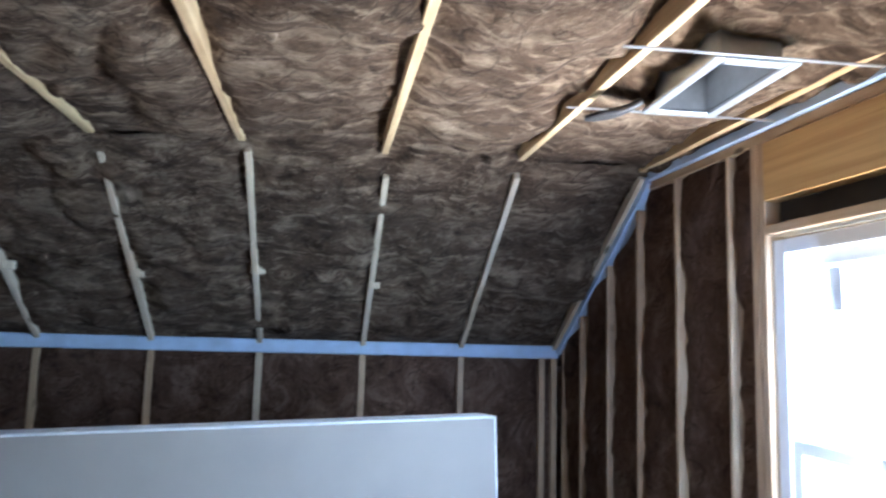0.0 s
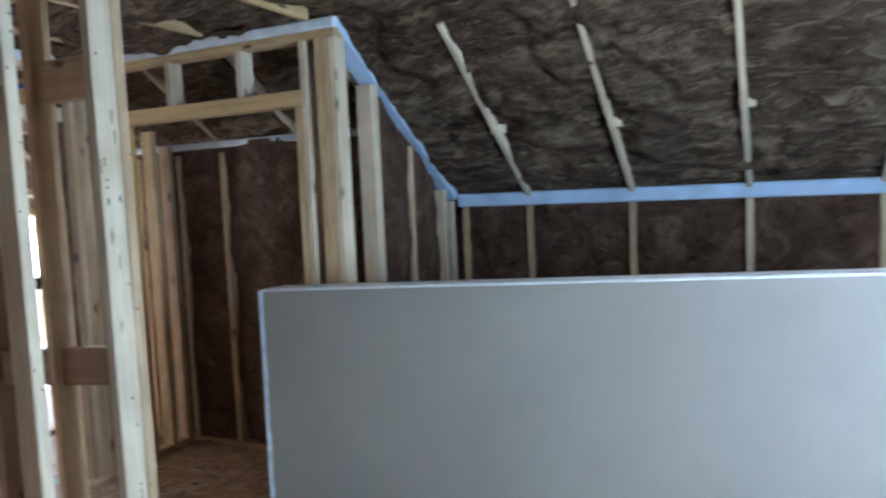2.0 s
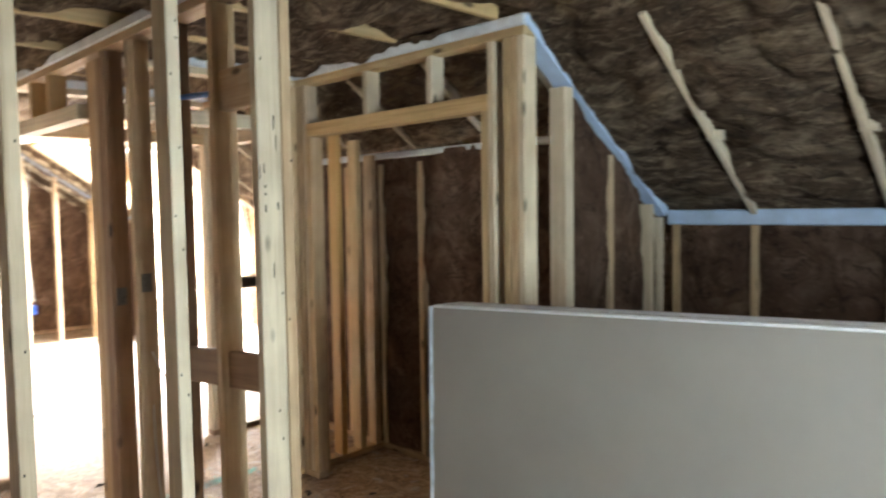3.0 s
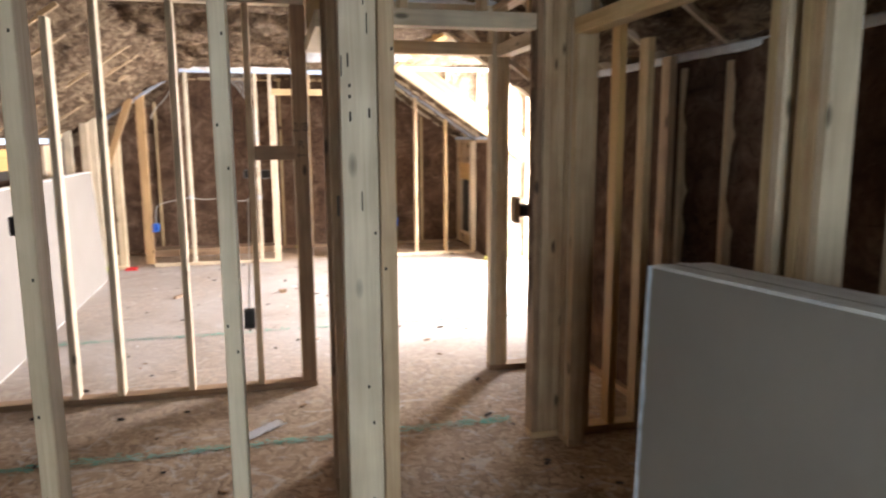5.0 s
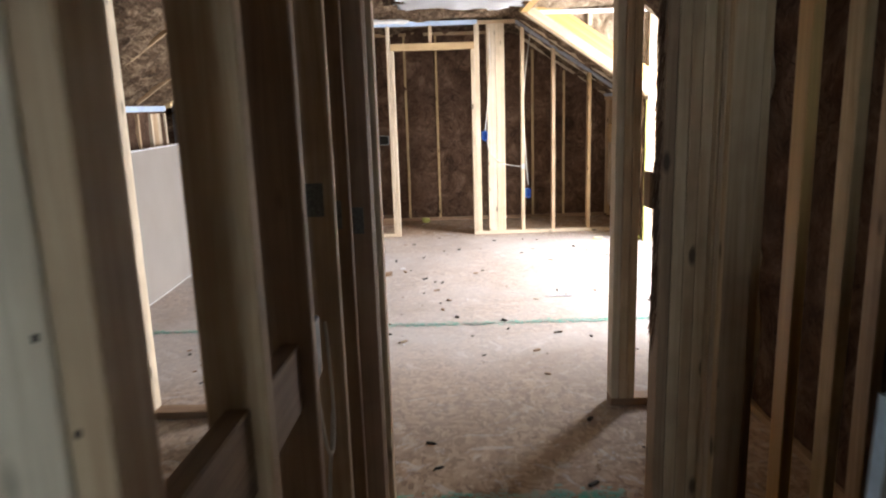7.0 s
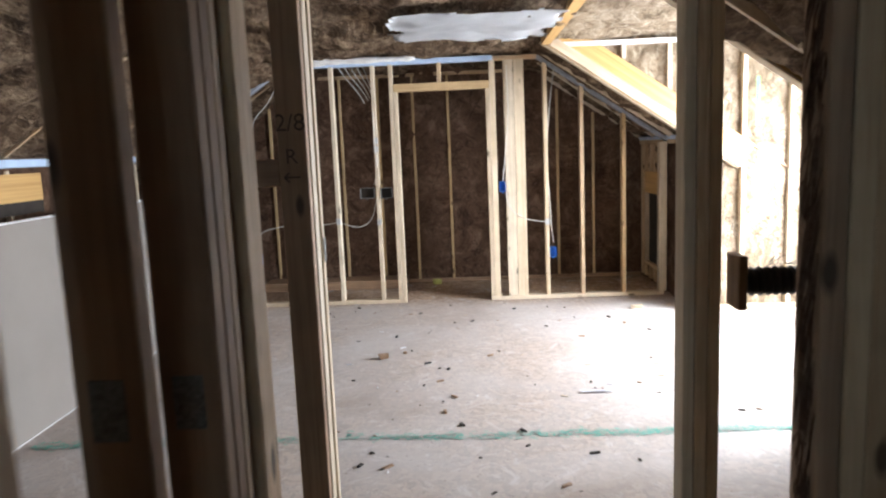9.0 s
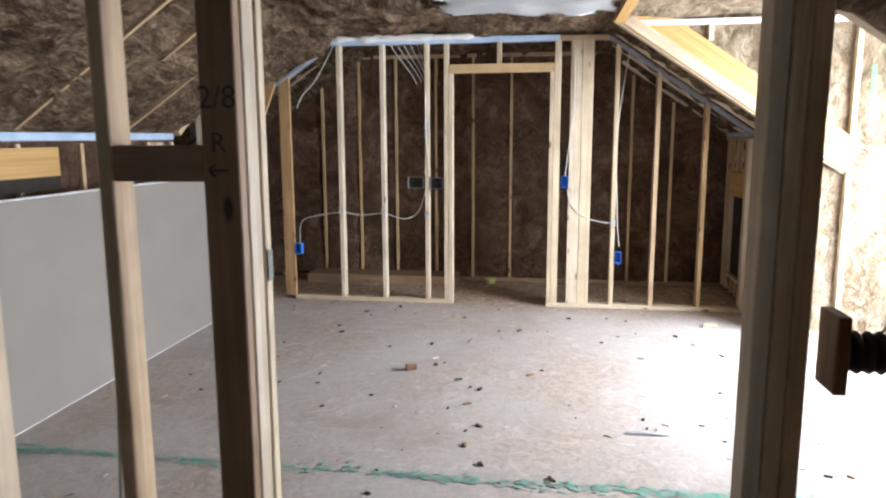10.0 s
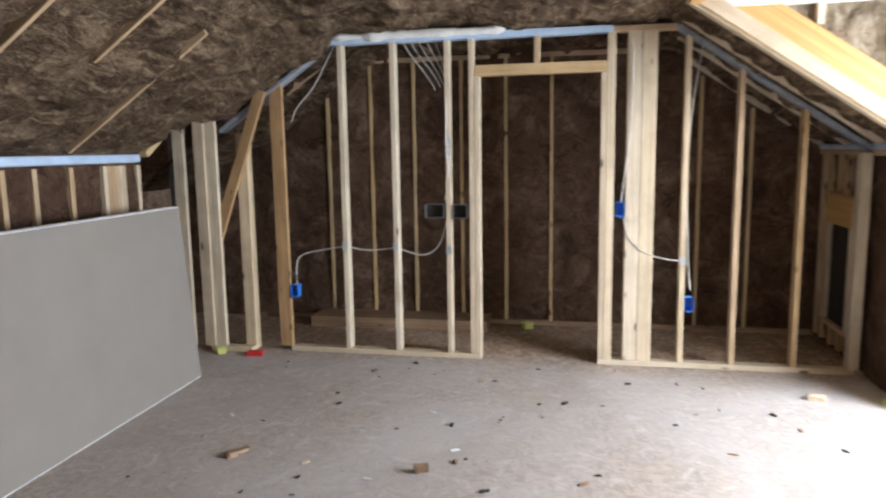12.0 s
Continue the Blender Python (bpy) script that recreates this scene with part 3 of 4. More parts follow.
# orange veneer on the first stud paints the light coming from behind
for x in (2.05, 2.33):
    stud(p0, x, YH, ST, roof(x) - 0.08, "x", LVL if x < 2.2 else PINE)
stud(p0, 1.90, YH, ST, roof(1.9) - 0.08, "x", PINE)
stud(p0, 2.20, YH, ST, roof(2.2) - 0.08, "x", PINE_YELLOW)
block("sole_plate", 1.612, 2.386, YH, YH + SD, 0, ST - 0.001, PINE, p0)
block("header", HX + 0.161, 1.612, YH + 0.002, YH + SD, 2.065, 2.14, PINE_PALE, p0)
for x in (0.95, 1.33):
    block("cripple_stud", x, x + ST, YH, YH + SD, 2.14, ZC - 0.08, PINE, p0)
block("top_plate", HX + SD, XBR, YH, YH + SD, ZC - 0.079, ZC - 0.041, PINE_PALE, p0)
block("foam_strip", HX + SD, XBR, YH - 0.004, YH + SD + 0.004, ZC - 0.04, ZC + 0.01, FOAM_WHITE, p0, "white foam sealing strip", 0.008)

east = frame_wall("wall_hall_east", "short hall wall with a doorway header")
block("header", 1.765, 1.765 + SD, YH + SD, Y1, 2.06, 2.135, PINE_PALE, east)
block("top_plate", 1.765 - 0.03, 1.765 + SD - 0.03, YH + SD, Y1, ZC - 0.079, ZC - 0.041, PINE, east)
block("cripple_stud", 1.765, 1.765 + 0.06, 3.5, 3.538, 2.135, ZC - 0.08, PINE, east)

# ---- closet in the first room ----
CX = 1.757
closet = frame_wall("wall_closet_front", "closet front wall with a doorway and pine header")
for y, mt in ((1.255, PINE_PALE), (1.295, PINE), (1.335, PINE_YELLOW), (1.425, PINE_PALE), (1.465, PINE_YELLOW), (2.815, PINE), (2.855, PINE_PALE), (2.91, PINE)):
    top = 2.03 if y in (1.465, 2.815) else ZC - 0.08
    block("stud", CX, CX + SD, y, y + ST - 0.001, ST, top, mt, closet)
block("sole_plate", CX, CX + SD, 1.255, 1.503, 0, ST - 0.001, PINE, closet)
block("sole_plate", CX, CX + SD, 2.815, YH, 0, ST - 0.001, PINE, closet)
block("header", CX, CX + SD, 1.463, 2.855, 2.032, 2.105, PINE_YELLOW, closet)
for y in (1.81, 2.29):
    block("cripple_stud", CX, CX + SD, y, y + ST, 2.106, ZC - 0.08, PINE_PALE, closet)
block("top_plate", CX, CX + SD, 1.255, YH, ZC - 0.079, ZC - 0.041, PINE_YELLOW, closet)
block("foam_strip", CX - 0.006, CX + SD, 1.25, YH, ZC - 0.04, ZC + 0.01, FOAM_WHITE, closet, "white foam sealing strip", 0.008)

side = frame_wall("wall_closet_side", "closet side wall under the slope, partly insulated")
YS = 1.255
for x, mt in ((2.06, PINE_PALE), (2.49, PINE), (2.86, PINE_PALE), (2.97, PINE_PALE)):
    block("stud", x, x + ST + (0.03 if x == 2.06 else 0), YS + (0.026 if x == 2.49 else 0), YS + SD, ST, roof(x) - 0.075, mt, side)
block("sole_plate", CX + SD, XR, YS, YS + SD, 0, ST - 0.001, PINE, side)
sloped_plate(side, XR, ZK + 0.012, CX + 0.02, roof(CX + 0.02) + 0.012, YS, YS + SD, FOAM)
wool("insulation", (2.14, YS + 0.05, 0), (1, 0, 0), (0, 0, 1), (0, -1, 0), XR - 2.14, ZC, 29, WOOL_WALL, side, 0.03, [0.36, 0.73], 0, 0.04,
     lambda a, b: b > roof(2.14 + a) + 0.02)

# ---- partition between hall and bonus room ----
p1 = frame_wall("wall_bonus_partition", "open stud partition of pale pine with a doorway")
for x in (-1.70, -1.295, -1.002, -0.84, -0.592, -0.19, 0.222):
    stud(p1, x, Y1, ST, roof(x) - 0.08, "x", PINE_PALE if x < 0.1 else PINE)
for i, (w_, mt) in enumerate(((0.0, PINE_DARK), (0.004, PINE_PALE), (0.0, PINE_PALE), (0.006, PINE_PALE))):
    block("stud", 0.492, 0.582 + w_, Y1 + 0.039 * i, Y1 + 0.039 * i + ST, ST, ZC - 0.08, mt, p1)
for x, mt in ((1.735, PINE_PALE), (1.775, PINE), (1.815, PINE)):
    block("stud", x, x + ST - 0.001, Y1 - (0.004 if x == 1.775 else 0), Y1 + SD, ST, roof(x) - 0.08, mt, p1)
for x in (2.26, 2.67):
    stud(p1, x, Y1, ST, roof(x) - 0.08, "x", PINE)
block("blocking", 0.26, 0.492, Y1 + 0.002, Y1 + SD - 0.002, 1.43, 1.515, PINE_DARK, p1)
block("sole_plate", XL, 0.586, Y1, Y1 + SD, 0, ST - 0.001, PINE_DARK, p1)
block("sole_plate", 1.735, XR, Y1, Y1 + SD, 0, ST - 0.001, PINE_DARK, p1)
block("top_plate", XBL, XBR, Y1, Y1 + SD, ZC - 0.079, ZC - 0.041, PINE_PALE, p1)
block("foam_strip", XBL, XBR, Y1 - 0.004, Y1 + SD + 0.004, ZC - 0.04, ZC + 0.01, FOAM_WHITE, p1, "white foam sealing strip", 0.008)
block("header", 0.586, 1.735, Y1, Y1 + SD, 2.07, 2.145, PINE, p1)

# ---- far wall of the bonus room ----
def foam_bead(x0, x1, y, z, parent):
    """Lumpy sprayed foam along the front edge of a plate."""
    bm = bmesh.new()
    n, k = int((x1 - x0) / 0.02), 10
    rings = []
    for i in range(n + 1):
        x = x0 + (x1 - x0) * i / n
        r = (0.030 + 0.022 * noise.fractal(Vector((x * 5, 3, 0)), 1, 2, 3)) * min(1, 0.25 + i / 4, 0.25 + (n - i) / 4)
        rings.append([bm.verts.new((x, y + r * 0.7 * math.cos(2 * math.pi * j / k), z + r * math.sin(2 * math.pi * j / k) * (1 + 0.2 * noise.noise(Vector((x * 14, j, 0)))))) for j in range(k)])
    for a, b in zip(rings, rings[1:]):
        for j in range(k):
            bm.faces.new((a[j], b[j], b[(j + 1) % k], a[(j + 1) % k]))
    bm.faces.new(rings[0])
    bm.faces.new(rings[-1][::-1])
    bmesh.ops.recalc_face_normals(bm, faces=bm.faces)
    return part("foam_bead", bm, FOAM_SPRAY, parent, "lumpy white sprayed foam", True)


far = frame_wall("wall_far_partition", "open stud wall with a framed doorway")
block("stud", -1.192, -1.090, YW, YW + ST, ST, roof(-1.13) + 0.01, PINE_TAN, far, "orange-brown stud set flat")
for x, mt in ((-0.64, PINE_PALE), (-0.235, PINE_PALE), (0.175, PINE_PALE), (0.352, PINE_PALE)):
    stud(far, x, YW, ST, roof(x) - 0.06, "x", mt)
for x, mt in ((1.836, PINE_PALE), (2.187, PINE), (2.592, PINE_YELLOW)):
    stud(far, x, YW, ST, roof(x) - 0.06, "x", mt)
block("jack_stud", 0.392, 0.429, YW, YW + SD, ST, 2.088, PINE_PALE, far)
block("jack_stud", 1.284, 1.321, YW, YW + SD, ST, 2.088, PINE_PALE, far)
block("stud", 1.323, 1.379, YW, YW + SD, ST, ZC - 0.06, PINE_PALE, far)
block("post", 2.955, 3.026, YW, YW + SD, ST, ZK - 0.05, PINE_PALE, far)
block("post", 1.460, 1.556, YW + 0.002, YW + SD, ST, ZC - 0.06, PINE_PALE, far)
block("post", 1.558, 1.655, YW, YW + SD, ST, ZC - 0.06, PINE_PALE, far)
block("header", 0.392, 1.321, YW, YW + SD, 2.09, 2.165, PINE_YELLOW, far)
for x in (0.82,):
    block("cripple_stud", x, x + ST, YW, YW + SD, 2.166, ZC - 0.06, PINE, far)
block("sole_plate", -1.1, 0.429, YW, YW + SD, 0, ST - 0.001, PINE_PALE, far)
block("sole_plate", 1.284, 3.0, YW, YW + SD, 0, ST - 0.001, PINE_PALE, far)
block("top_plate", XBL, 1.36, YW - 0.004, YW + SD, ZC - 0.06, ZC - 0.012, FOAM, far, "top plate wrapped in pale blue foam")
block("top_plate", 1.362, XBR, YW, YW + SD, ZC - 0.06, ZC - 0.02, PINE, far)
foam_bead(-0.66, 0.62, YW - 0.012, ZC - 0.010, far)
sloped_plate(far, XR, ZK - 0.03, XBR, ZC - 0.03, YW, YW + SD, FOAM_GREY, 0.03, False)
sloped_plate(far, -1.62, roof(-1.62) - 0.03, XBL, ZC - 0.03, YW, YW + SD, FOAM_GREY, 0.03, False)

# framed eave opening beside it, with the diagonal brace
eave = frame_wall("wall_eave_frame", "pale pine frame round the eave opening")
for x0_, x1_, y_ in ((-1.98, -1.89, YW - 0.09), (-1.80, -1.712, YW - 0.09), (-1.709, -1.625, YW - 0.07)):
    block("stud", x0_, x1_, y_, y_ + ST, ST, 1.86, PINE_PALE, eave)
block("liner_board", -2.11, -2.01, YW + 0.05, YW + 0.07, 0.5, 1.78, FOAM_GREY, eave, "grey coated board in the eave opening")
block("header", -2.0, -1.57, YW - 0.09, YW, 1.862, 1.90, PINE_PALE, eave)
block("stud", -1.49, -1.40, YW, YW + SD, 0.0, 1.72, PINE_PALE, eave)
plank("brace", (-1.69, YW - 0.025, 0.85), (-1.245, YW - 0.025, roof(-1.245) + 0.01), ST, 0.08, PINE_TAN, eave)
block("sole_plate", -1.75, -1.40, YW - 0.09, YW - 0.001, 0, ST, PINE_PALE, eave)
plank("rafter_trim", (-1.93, 8.26, ZK + 0.01), (-1.93, 8.71, 1.86), 0.05, 0.08, PINE_YELLOW, eave)

# insulated back wall beyond the far partition
back = frame_wall("wall_gable_far", "insulated end wall with thin pine studs")
BST = (-1.14, -0.73, -0.33, 0.10, 0.495, 0.89, 1.54, 2.11, 2.51)
for x in BST:
    block("stud", x - 0.014, x + 0.014, YB, YB + SD, ST, roof(x) - 0.05, PINE_YELLOW, back)
block("sole_plate", XL, XR, YB, YB + SD, 0, ST, PINE_DARK, back)
block("top_plate", XBL, XBR, YB, YB + SD, ZC - 0.07, ZC - 0.03, PINE, back)
wool("insulation", (XL - 0.8, YB + 0.03, 0), (1, 0, 0), (0, 0, 1), (0, -1, 0), XR - XL + 0.9, ZC + 0.1, 31, WOOL_WALL, back, 0.03, [x - XL + 0.8 for x in BST], 0, 0.04)

# east end of the strip behind the far partition: low wall with an open access hole
knee_e = frame_wall("wall_knee_far_east", "low insulated wall with a dark access opening")
KX = 3.03
for y in (8.30, 9.075, 9.655, 9.80):
    block("stud", KX, KX + SD, y, y + ST, ST, ZK - 0.07, PINE, knee_e)
block("header", KX - 0.005, KX + SD, 9.115, 9.653, 0.97, 1.20, LVL, knee_e, "orange engineered timber header")
block("trim", KX - 0.004, KX + SD, 9.115, 9.16, 0.215, 0.969, PINE_PALE, knee_e)
block("trim", KX - 0.004, KX + SD, 9.605, 9.652, 0.215, 0.969, PINE_PALE, knee_e)
block("sill", KX - 0.005, KX + SD, 9.115, 9.652, 0.18, 0.214, PINE, knee_e)
for y in (9.27, 9.45):
    block("cripple_stud", KX, KX + SD, y, y + ST, 1.201, ZK - 0.07, PINE, knee_e)
    block("cripple_stud", KX, KX + SD, y, y + ST, ST, 0.179, PINE, knee_e)
block("top_plate", KX - 0.005, KX + SD, 8.2, YB, ZK - 0.07, ZK - 0.03, PINE, knee_e)
block("foam_strip", KX - 0.01, KX + SD, 8.2, YB, ZK - 0.03, ZK + 0.01, FOAM, knee_e, "pale blue foam sealing strip", 0.008)
wool("insulation", (KX + 0.05, 8.1, 0), (0, 1, 0), (0, 0, 1), (-1, 0, 0), YB - 8.1, ZK, 37, WOOL_WALL, knee_e, 0.02, [0.9, 1.3, 1.65], 0, 0.04,
     lambda a, b: 9.10 < a + 8.1 < 9.66 and 0.16 < b < 1.02)
# dark board set close behind the opening paints its deep shade
block("cavity_board", KX + 0.030, KX + 0.042, 9.161, 9.604, 0.216, 0.968, DARK, knee_e, "dark board painted as the shade behind the opening", 0)

# closing walls out under the eaves, added to keep outside light out
for nm, x0, x1, y0, y1, z1 in (("wall_outer_west", -2.86, -2.80, Y0 - 0.4, YB + 0.4, 1.4), ("wall_outer_east", 3.70, 3.76, Y0 - 0.4, DY0 - 0.1, 1.5),
                               ("wall_outer_east", 3.70, 3.76, DY1 + 0.12, YB + 0.4, 1.5), ("wall_outer_north", -2.8, 3.7, YB + 0.30, YB + 0.36, 2.75),
                               ("wall_outer_south", -2.8, WX0 - 0.1, Y0 - 0.20, Y0 - 0.14, 2.75), ("wall_outer_south", WX1 + 0.1, 3.7, Y0 - 0.20, Y0 - 0.14, 2.75),
                               ):
    tagged(block(nm, x0, x1, y0, y1, 0, z1, OSB, None, "", 0), "plain sheathing board added to close the eaves against light", "wall", kind="structure")
tagged(block("wall_outer_south", WX0 - 0.1, WX1 + 0.1, Y0 - 0.20, Y0 - 0.14, 0, WZ0, OSB, None, "", 0), "plain sheathing board added below the window to block light", "wall", kind="structure")
tagged(block("wall_outer_south", WX0 - 0.1, WX1 + 0.1, Y0 - 0.20, Y0 - 0.14, WZ1, 2.75, OSB, None, "", 0), "plain sheathing board added above the window to block light", "wall", kind="structure")

# ---- dormer on the east side of the bonus room ----
dorm = frame_wall("wall_dormer", "insulated dormer with engineered timber rafters")
# doubled trimmer rafters at both ends of the opening
for y, n_ in ((DY1 + 0.02, 1), (DY0 - 0.10, 1)):
    a = Vector((XR + 0.42, y + 0.04, ZK - 0.42 * PITCH)) - NR * 0.10
    b = Vector((XBR - 0.02, y + 0.04, ZC + 0.02 * PITCH)) - NR * 0.10
    plank("trimmer_rafter", a, b, 0.076, 0.24, LVL, dorm, label="orange engineered timber rafter")
    face = Vector((0, -0.048, 0)) if y > 7 else Vector((0, 0.048, 0))
    plank("nailer", a + NR * 0.072 + face, b + NR * 0.072 + face, 0.018, 0.085, PINE_PALE, dorm, label="pale pine nailer along the rafter")
    plank("rafter_edge", a + NR * 0.125, b + NR * 0.125, 0.080, 0.012, PINE_PALE, dorm)
block("dormer_header", XBR - 0.03, XBR + 0.05, DY0, DY1 + 0.02, ZC - 0.035, ZC + 0.21, LVL, dorm, "orange engineered timber header")
block("sealant_bead", 3.046, 3.058, DY1 + 0.022, DY1 + 0.06, 0.0, ZK - 0.08, LIME, dorm, "yellow-green sealant along the post")
block("marking_tape", 3.57, 3.60, DY1 - 0.012, DY1 - 0.008, 1.62, 2.03, GREEN, dorm, "bright green marking tape", 0)
block("strap_plate", 3.062, 3.132, DY1 + 0.0155, DY1 + 0.019, ZK - 0.20, ZK + 0.12, STEEL, dorm, "grey perforated steel strap")
# cheeks
for y, inn, sd in ((DY1 + 0.02, -1, 41), (DY0 - 0.02, 1, 43)):
    ya, yb = (y, y + SD) if inn < 0 else (y - SD, y)
    for x in (3.06, 3.47, 3.88, 4.29):
        block("stud", x, x + (0.075 if x < 3.1 else ST), ya, yb, 0 if x < 3.1 else ST, ZC - 0.06, PINE_PALE, dorm)
    for x in (2.44, 2.83, 3.22):
        zz = ZK + (XR - x) * PITCH + 0.27
        if zz < ZC - 0.1:
            block("cripple_stud", x, x + ST, ya + 0.01, yb, zz, ZC - 0.06, PINE_PALE, dorm)
    block("sole_plate", 3.135, DX, ya, yb, 0, ST, PINE_PALE, dorm)
    block("top_plate", XBR + 0.06, DX, ya - 0.004, yb, ZC - 0.059, ZC - 0.02, VINYL if inn < 0 else PINE, dorm)
    wool("insulation", (XBR, y - inn * 0.065, 0), (1, 0, 0), (0, 0, 1), (0, inn, 0), DX - XBR, ZC + 0.1, sd, WOOL_DAYLIT, dorm, 0.03, [1.3, 1.72, 2.13, 2.54], 0, 0.04,
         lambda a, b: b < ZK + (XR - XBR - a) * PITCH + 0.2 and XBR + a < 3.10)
dc = wool("ceiling_dormer", (XBR, DY0 - 0.05, ZC), (0, 1, 0), (1, 0, 0), (0, 0, -1), DY1 - DY0 + 0.1, DX - XBR, 47, WOOL_DAYLIT, None, 0.04, [0.4, 0.81, 1.22, 1.63, 2.04, 2.45], -0.03, 0.05)
tagged(dc, "flat dormer ceiling of brown fibreglass batts", "ceiling", kind="structure")
DW0, DW1, DZ0, DZ1 = 5.72, 7.82, 0.62, 2.05
for y0_, y1_, z0_, z1_ in ((DY0 - 0.2, DW0, 0, 2.75), (DW1, DY1 + 0.2, 0, 2.75), (DW0, DW1, 0, DZ0), (DW0, DW1, DZ1, 2.75)):
    block("dormer_front", DX, DX + 0.12, y0_, y1_, z0_, z1_, OSB, dorm, "", 0)
for y0_ in (DY0 - 0.14, DY1 + 0.12):
    bm = bmesh.new()
    prof = ((XBR - 0.2, 2.75), (XBR - 0.2, ZC + 0.33), (XR, ZK + 0.20), (3.2, 0.0), (DX + 0.12, 0.0), (DX + 0.12, 2.75))
    fa = [bm.verts.new((x, y0_, z)) for x, z in prof]
    fb = [bm.verts.new((x, y0_ + 0.02, z)) for x, z in prof]
    bm.faces.new(fa)
    bm.faces.new(fb[::-1])
    for q in range(len(prof)):
        r_ = (q + 1) % len(prof)
        bm.faces.new((fa[q], fb[q], fb[r_], fa[r_]))
    part("dormer_sheathing", bm, OSB, dorm)


def dormer_window(name, y0, y1):
    win = window_unit(name, 0, y1 - y0, DZ0, DZ1, 0, "white double-hung vinyl window in the dormer")
    win.matrix_local = pose(DX + 0.06, y0, 0, 0, 0, 90)
    return win


dormer_window("window_2", DW0, (DW0 + DW1) / 2)
dormer_window("window_3", (DW0 + DW1) / 2, DW1)
backdrop("backdrop_dormer", look((6.6, 6.7, 1.8), (0, 6.7, 1.8)), 10, 8, GLOW)


# ---- drywall stacks ----
def drywall_stack(name, base, yaw, lean, length, height, sheets, label, seed):
    """Sheets on edge; local x runs along the stack, local y goes back from the front face."""
    rnd = random.Random(seed)
    st = tagged(new(name), label, "drywall", group="drywall stacks")
    st.matrix_world = pose(*base, 0, 0, yaw) @ pose(0, 0, 0, -lean, 0, 0)
    th = 0.0127
    for i in range(sheets):
        bm = box_bm(length, th - 0.0006, height, 0.0075 if i == 0 else 0.0015)
        bm.faces.ensure_lookup_table()
        for f in bm.faces:
            f.material_index = 0 if abs(f.normal.y) > 0.9 else 1
        s = part("sheet", bm, [GYPSUM, GYPSUM_EDGE], st)
        s.location = (length / 2 + rnd.uniform(-0.006, 0.006) * (i > 0), th * (i + 0.5), height / 2 + rnd.uniform(-0.001, 0.003) * (i > 0))
    # paper tape that binds the sheets in pairs at their ends, torn along its front edge
    for i in range(0, sheets - 1, 2):
        bm = bmesh.new()
        n = 60
        cols = []
        for k in range(n + 1):
            z = 0.004 + (height - 0.008) * k / n
            w = 0.013 + 0.007 * noise.noise(Vector((seed, i, z * 9))) + 0.004 * noise.noise(Vector((seed, i, z * 40)))
            pts = [(w if i == 0 else -0.0065, th * i - 0.0012, z), (-0.0072, th * i - 0.0012, z), (-0.0072, th * (i + 2), z)]
            cols.append([bm.verts.new(p) for p in pts])
        for a, b in zip(cols, cols[1:]):
            for q in range(2):
                bm.faces.new((a[q], b[q], b[q + 1], a[q + 1]))
        part("end_tape", bm, TAPE, st, "pale blue paper end tape")
    return st


# on edge in the first room, and against the west knee wall of the bonus room
sa, sb = Vector((1.34, 1.432, 0)), Vector((1.762, -1.59, 0))
stack = drywall_stack("drywall_stack", sa, math.degrees(math.atan2(sb.y - sa.y, sb.x - sa.x)), 2.6, 3.08, 1.20, 17, "tall stack of grey drywall sheets standing on edge", 1)
stack.matrix_world = stack.matrix_world @ pose(0, 0, 0, 0, -1.4, 0)
ux, uy = (sb - sa).normalized().x, (sb - sa).normalized().y
for d_, h_ in ((1.5, 0.036), (2.95, 0.071)):
    plank("sleeper", (d_, -0.02, h_ / 2), (d_, 0.25, h_ / 2), 0.089, h_, PINE, stack, (1, 0, 0)).matrix_local = stack.matrix_world.inverted() @ pose(sa.x + ux * d_ - uy * 0.11, sa.y + uy * d_ + ux * 0.11, h_ / 2, 0, 0, math.degrees(math.atan2(uy, ux))) @ pose(0, 0, 0, 90, 0, 0)
drywall_stack("drywall_stack", (-1.40, 4.44, 0), 91.2, 4.2, 3.66, 1.215, 10, "stack of grey drywall sheets standing near the knee wall", 2)


# ---- electrical fittings ----
def device_box(name, x, y, z, mat, label, w=0.055, h=0.095, d=0.075, category="electrical box"):
    """An open box with a nailing lug; its open side faces -y."""
    t = 0.004
    bx = tagged(new(name), label, category, group="electrical boxes")
    bx.location = (x, y, z)
    bm = bmesh.new()
    for cx, cy, cz, dx, dy, dz in ((-w / 2, 0, 0, t, d, h), (w / 2, 0, 0, t, d, h), (0, 0, h / 2, w, d, t), (0, 0, -h / 2, w, d, t), (0, d / 2, 0, w, t, h)):
        r = bmesh.ops.create_cube(bm, size=1)
        bmesh.ops.scale(bm, vec=(dx, dy, dz), verts=r["verts"])
        bmesh.ops.translate(bm, vec=(cx, cy, cz), verts=r["verts"])
    body = part("box", bm, mat, bx)
    if name == "switch_box":
        # dark plate in the open box paints the shade inside it
        bk = part("back_plate", box_bm(w - 0.01, 0.004, h - 0.01, 0), DARK, body, "dark plate painted as the shaded inside")
        bk.location = (0, d / 2 - 0.02, 0)
    for s in (-1, 1):
        lug = part("lug", box_bm(0.012, 0.006, 0.016, 0.001), mat, bx)
        lug.location = (0, -d / 2, s * (h / 2 + 0.006))
    return bx


device_box("outlet_box", -1.055, YW + 0.03, 0.485, BLUE, "blue plastic outlet box nailed to a stud")
device_box("outlet_box", 1.425, YW + 0.03, 1.135, BLUE, "blue plastic switch box nailed beside the post")
device_box("outlet_box", 1.91, YW + 0.03, 0.465, BLUE, "blue plastic outlet box nailed to a stud")
